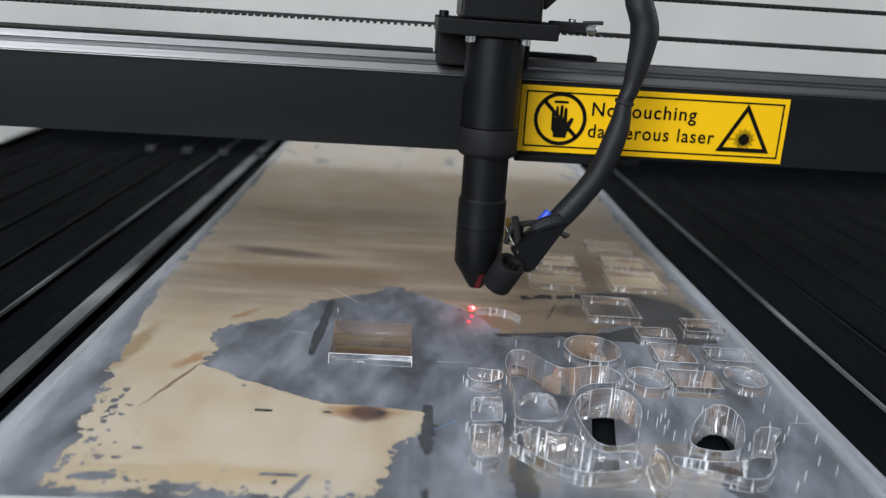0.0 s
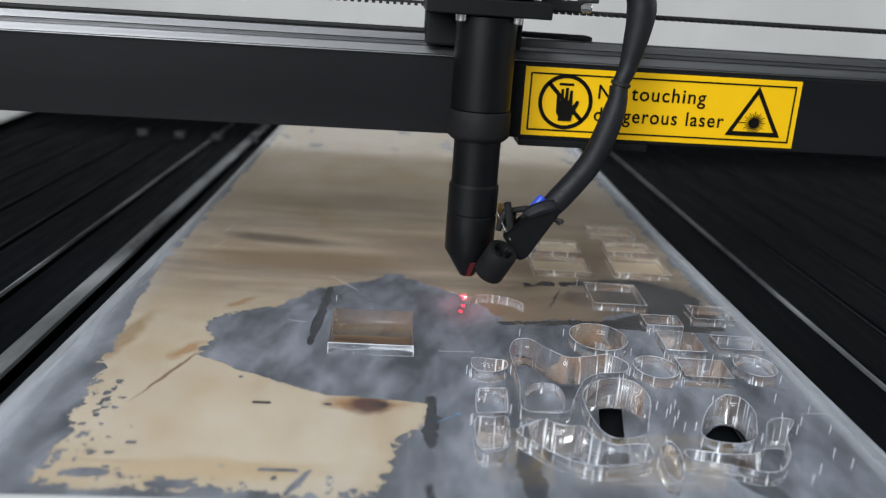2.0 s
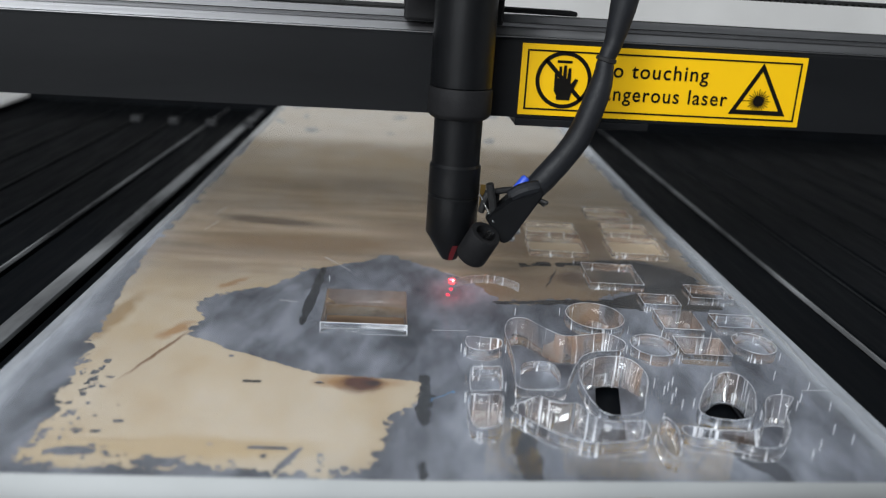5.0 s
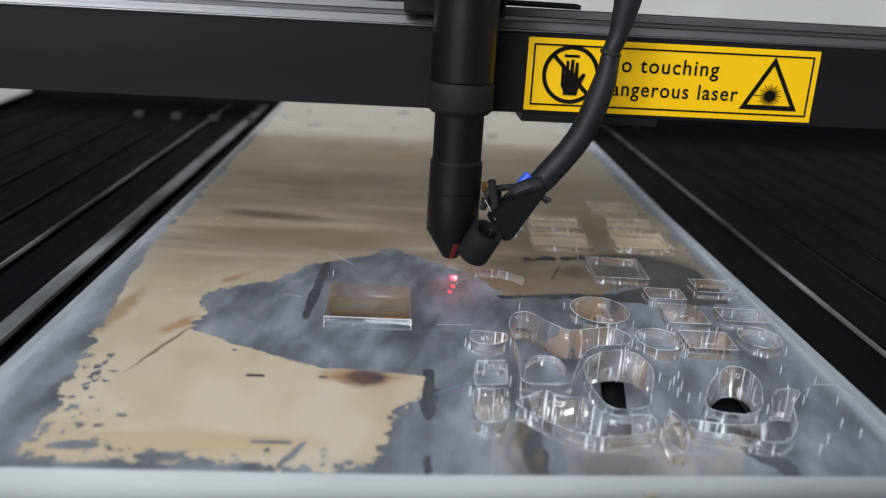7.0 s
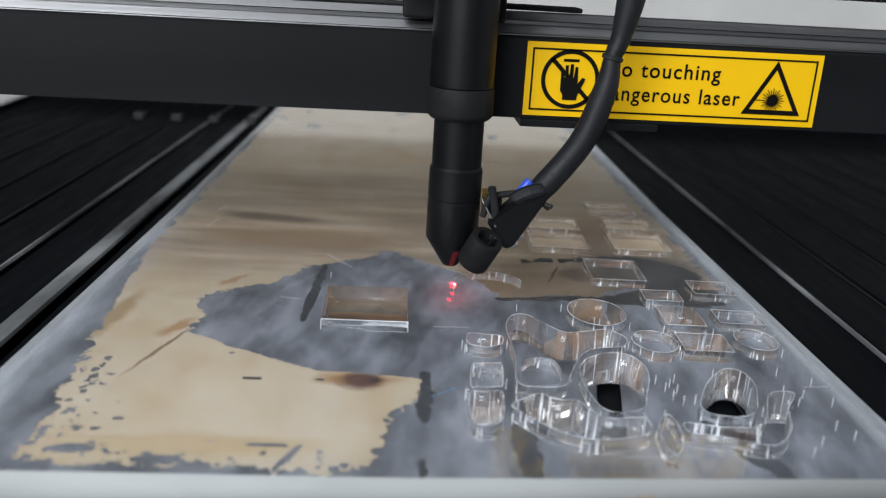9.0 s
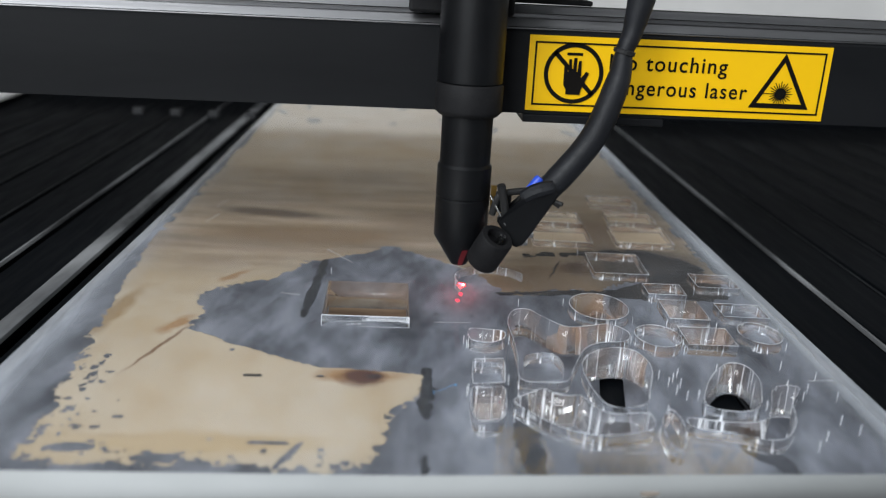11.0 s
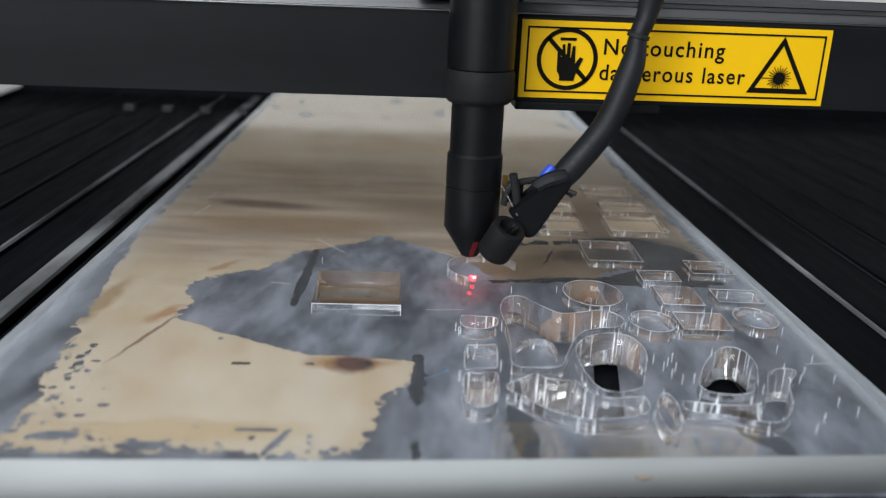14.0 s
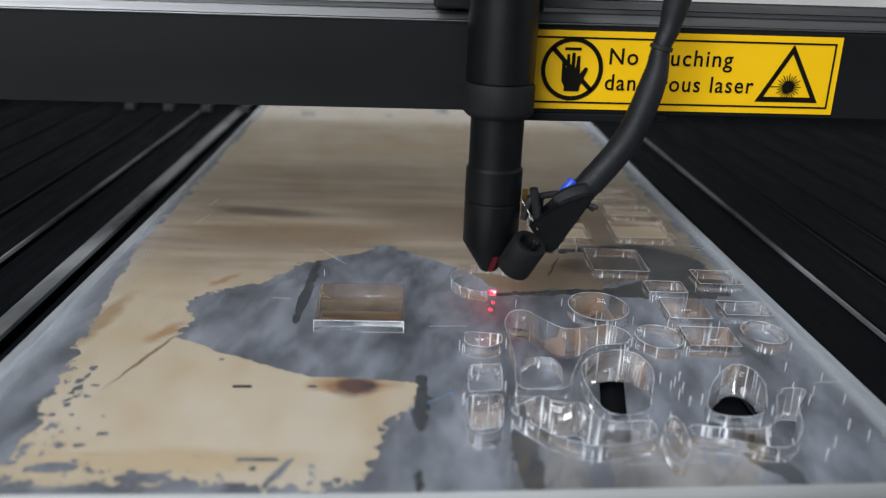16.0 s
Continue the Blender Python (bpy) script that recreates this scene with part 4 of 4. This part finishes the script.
    can = smooth(part("red_pointer", lathe([(0.0070, -0.0016), (0.0084, -0.0006), (0.0086, 0.0004), (0.0086, 0.0165), (0.0080, 0.0175), (0.0056, 0.0176), (0.0050, 0.0130)], ptr, 36), RUBBER, head, "black red-dot laser pointer barrel"))
    for dx in (0, 0.0022):
        part("pin", rod(ptr @ Vector((dx, -0.001, 0.0130)), ptr @ Vector((dx + 0.0005, -0.001, 0.0205)), 0.0007, 8), CHROME, can)
    for x, y, z in ((0.0050, -0.0270, 0.0340), (0.0020, -0.0290, 0.0305)):
        smooth(part("screw", lathe([(0.0016, 0), (0.0016, 0.0070), (0.0025, 0.0072), (0.0025, 0.0112), (0.0020, 0.0116)], pose(x, y, z, 0, 82, 0), 16), CHROME, hold, "bright bracket screw"))
    part("wire_tail", sweep(spline([(-0.0060, -0.030, 0.0460), (-0.0035, -0.032, 0.0560), (0.0020, -0.031, 0.0580), (0.010, -0.030, 0.0590)], 6), [0.0018] * 19, 10), BELT, hold)
    part("wire_tail", rod((0.0005, -0.034, 0.0480), (-0.0032, -0.036, 0.0630), 0.0021, 10), BELT, hold)
    part("clip_block", box(-0.0045, 0.0035, -0.0300, -0.0265, 0.0470, 0.0575, 0.0008), RUBBER, hold)
    part("brass_tab", box(-0.0068, -0.0040, -0.026, -0.0255, 0.0480, 0.0600, 0.0001), BRASS, hold)
    part("tape_wrap", sweep(spline([(0.0085, -0.033, 0.0560), (0.0150, -0.034, 0.0600), (0.0235, -0.034, 0.0625)], 4), [0.0032, 0.0036, 0.0038, 0.0040, 0.0040, 0.0041, 0.0040, 0.0038, 0.0034], 12), SLEEVE, hold, "black tape round the holder")
    part("pin_wire", rod((-0.0075, -0.031, 0.0560), (0.0005, -0.036, 0.0420), 0.0005, 8), CHROME, hold)
    # the pointer's red light on the cone, painted as a faintly glowing patch
    bm = bmesh.new()
    rows = []
    for z, r in ((0.0172, 0.0046), (0.0215, 0.0073), (0.0275, 0.0110)):
        rows.append([bm.verts.new((ax + (r + 0.0002) * math.cos(radians(a)), ay + (r + 0.0002) * math.sin(radians(a)), z)) for a in (-100 + (z - 0.017) * 1200, -84, -72)])
    for p, q in zip(rows, rows[1:]):
        for i in range(2):
            bm.faces.new((p[i], p[i + 1], q[i + 1], q[i]))
    part("red_light_patch", bm, plain("painted_red_light", (0.12, 0.003, 0.006), 0.5, 0, 0.03), noz, "faintly glowing patch painting the pointer's red light")
    return head


def holder_mesh():
    out = [(-0.0040, 0.0440), (0.0062, 0.0300), (0.0105, 0.0318), (0.0268, 0.0590), (0.0225, 0.0645), (0.0120, 0.0620), (0.0060, 0.0550), (0.0010, 0.0500)]
    bm = slab([out], 0, 0.006)
    bmesh.ops.dissolve_limit(bm, angle_limit=0.02, verts=bm.verts[:], edges=bm.edges[:])
    for v in bm.verts:
        v.co = Vector((v.co.x, -0.030 - v.co.z, v.co.y))
    bmesh.ops.bevel(bm, geom=[e for e in bm.edges if e.calc_face_angle(0) > 0.3], offset=0.0008, segments=2, affect="EDGES")
    bmesh.ops.recalc_face_normals(bm, faces=bm.faces[:])
    return bm


def build_spot():
    spot = thing("laser_spot", "small red laser spot glowing on the acrylic", "laser spot")
    rng = random.Random(4)
    def blob(x, y, z, r, k=1.0, n=18):
        bm = bmesh.new()
        top = bm.verts.new((x, y, z + r * 0.35))
        ring = [bm.verts.new((x + r * k * math.cos(a) * rng.uniform(0.7, 1.2), y + r * math.sin(a) * rng.uniform(0.7, 1.2), z)) for a in (2 * math.pi * i / n for i in range(n))]
        for i in range(n):
            bm.faces.new((ring[i], ring[(i + 1) % n], top))
        bm.faces.new(list(reversed(ring)))
        return bm
    part("spark", blob(0, 0, 0.0004, 0.0007), CUT_GLOW, spot)
    # scattered halo and mirrored spots, put in as glowing blobs
    part("red_halo", blob(-0.0010, -0.0006, 0.0010, 0.0012, 1.3), RED_GLOW, spot)
    part("red_reflex", blob(-0.0022, -0.0140, 0.0002, 0.0020, 0.55), RED_SOFT, spot)
    part("red_reflex", blob(-0.0045, -0.0225, 0.0002, 0.0018, 0.55), RED_SOFT, spot)
    return spot


# seconds and place of the laser spot on the sheet, along the round cut
SPOT_PATH = [(0.0, -0.0202, -0.0163), (1.5, -0.0252, -0.0190), (3.5, -0.0290, -0.0230), (5.2, -0.0311, -0.0265), (7.0, -0.0323, -0.0305), (8.0, -0.0324, -0.0342),
             (9.0, -0.0316, -0.0382), (10.2, -0.0298, -0.0430), (11.5, -0.0270, -0.0477), (12.5, -0.0237, -0.0500), (13.5, -0.0203, -0.0515), (14.5, -0.0168, -0.0532),
             (15.5, -0.0122, -0.0542), (16.0, -0.0102, -0.0545)]
CUT_X, CUT_Y, CUT_R = -0.0118, -0.0345, 0.0202


def build_kerf():
    """The round kerf in short pieces; each comes up as the laser passes over it."""
    kerf = thing("round_kerf", "fine milky kerf of the round cut in the acrylic", "cut line")
    angles = [math.degrees(math.atan2(y - CUT_Y, x - CUT_X)) % 360 for t, x, y in SPOT_PATH]
    times = [t for t, x, y in SPOT_PATH]
    out, step = [], 11
    for k in range(23):
        a0 = 22 + step * k
        bm = bmesh.new()
        n, r0, r1 = 6, CUT_R - 0.00022, CUT_R + 0.00022
        rings = []
        for i in range(n + 1):
            a = radians(a0 + step * i / n)
            c, s = math.cos(a), math.sin(a)
            rings.append([bm.verts.new((CUT_X + r * c, CUT_Y + r * s, z)) for r, z in ((r0, -T_SHEET + 0.0006), (r1, -T_SHEET + 0.0006), (r1, 0.0003), (r0, 0.0003))])
        for p, q in zip(rings, rings[1:]):
            for i in range(4):
                bm.faces.new((p[i], p[(i + 1) % 4], q[(i + 1) % 4], q[i]))
        bm.faces.new(rings[0]), bm.faces.new(rings[-1])
        bmesh.ops.recalc_face_normals(bm, faces=bm.faces[:])
        ob = smooth(part("kerf_piece", bm, KERF_WALL, kerf))
        ob.visible_shadow = False
        t = float(np.interp(a0 + step, angles, times))
        if a0 + step > angles[0] and a0 + step <= angles[-1]:
            out.append((ob, t))
        elif a0 + step > angles[-1]:
            bpy.data.objects.remove(ob)
    return out


GANTRY = build_gantry()
HEAD = build_head()
SPOT = build_spot()
KERF = build_kerf()


def motions():
    walk(GANTRY, [(t, pose(0, y, -0.0006, 0, -0.42, 0)) for t, x, y in TRAVEL])
    walk(HEAD, [(t, pose(x, y, 0)) for t, x, y in TRAVEL])
    walk(SPOT, [(t, pose(x, y, 0)) for t, x, y in SPOT_PATH])
    for ob, t in KERF:
        t = min(max(t, 0.25), 15.8)
        walk(ob, [(0.0, pose(0, 0, -0.0185)), (t - 0.15, pose(0, 0, -0.0185)), (t + 0.1, pose(0, 0, 0)), (16.0, pose(0, 0, 0))])


motions()
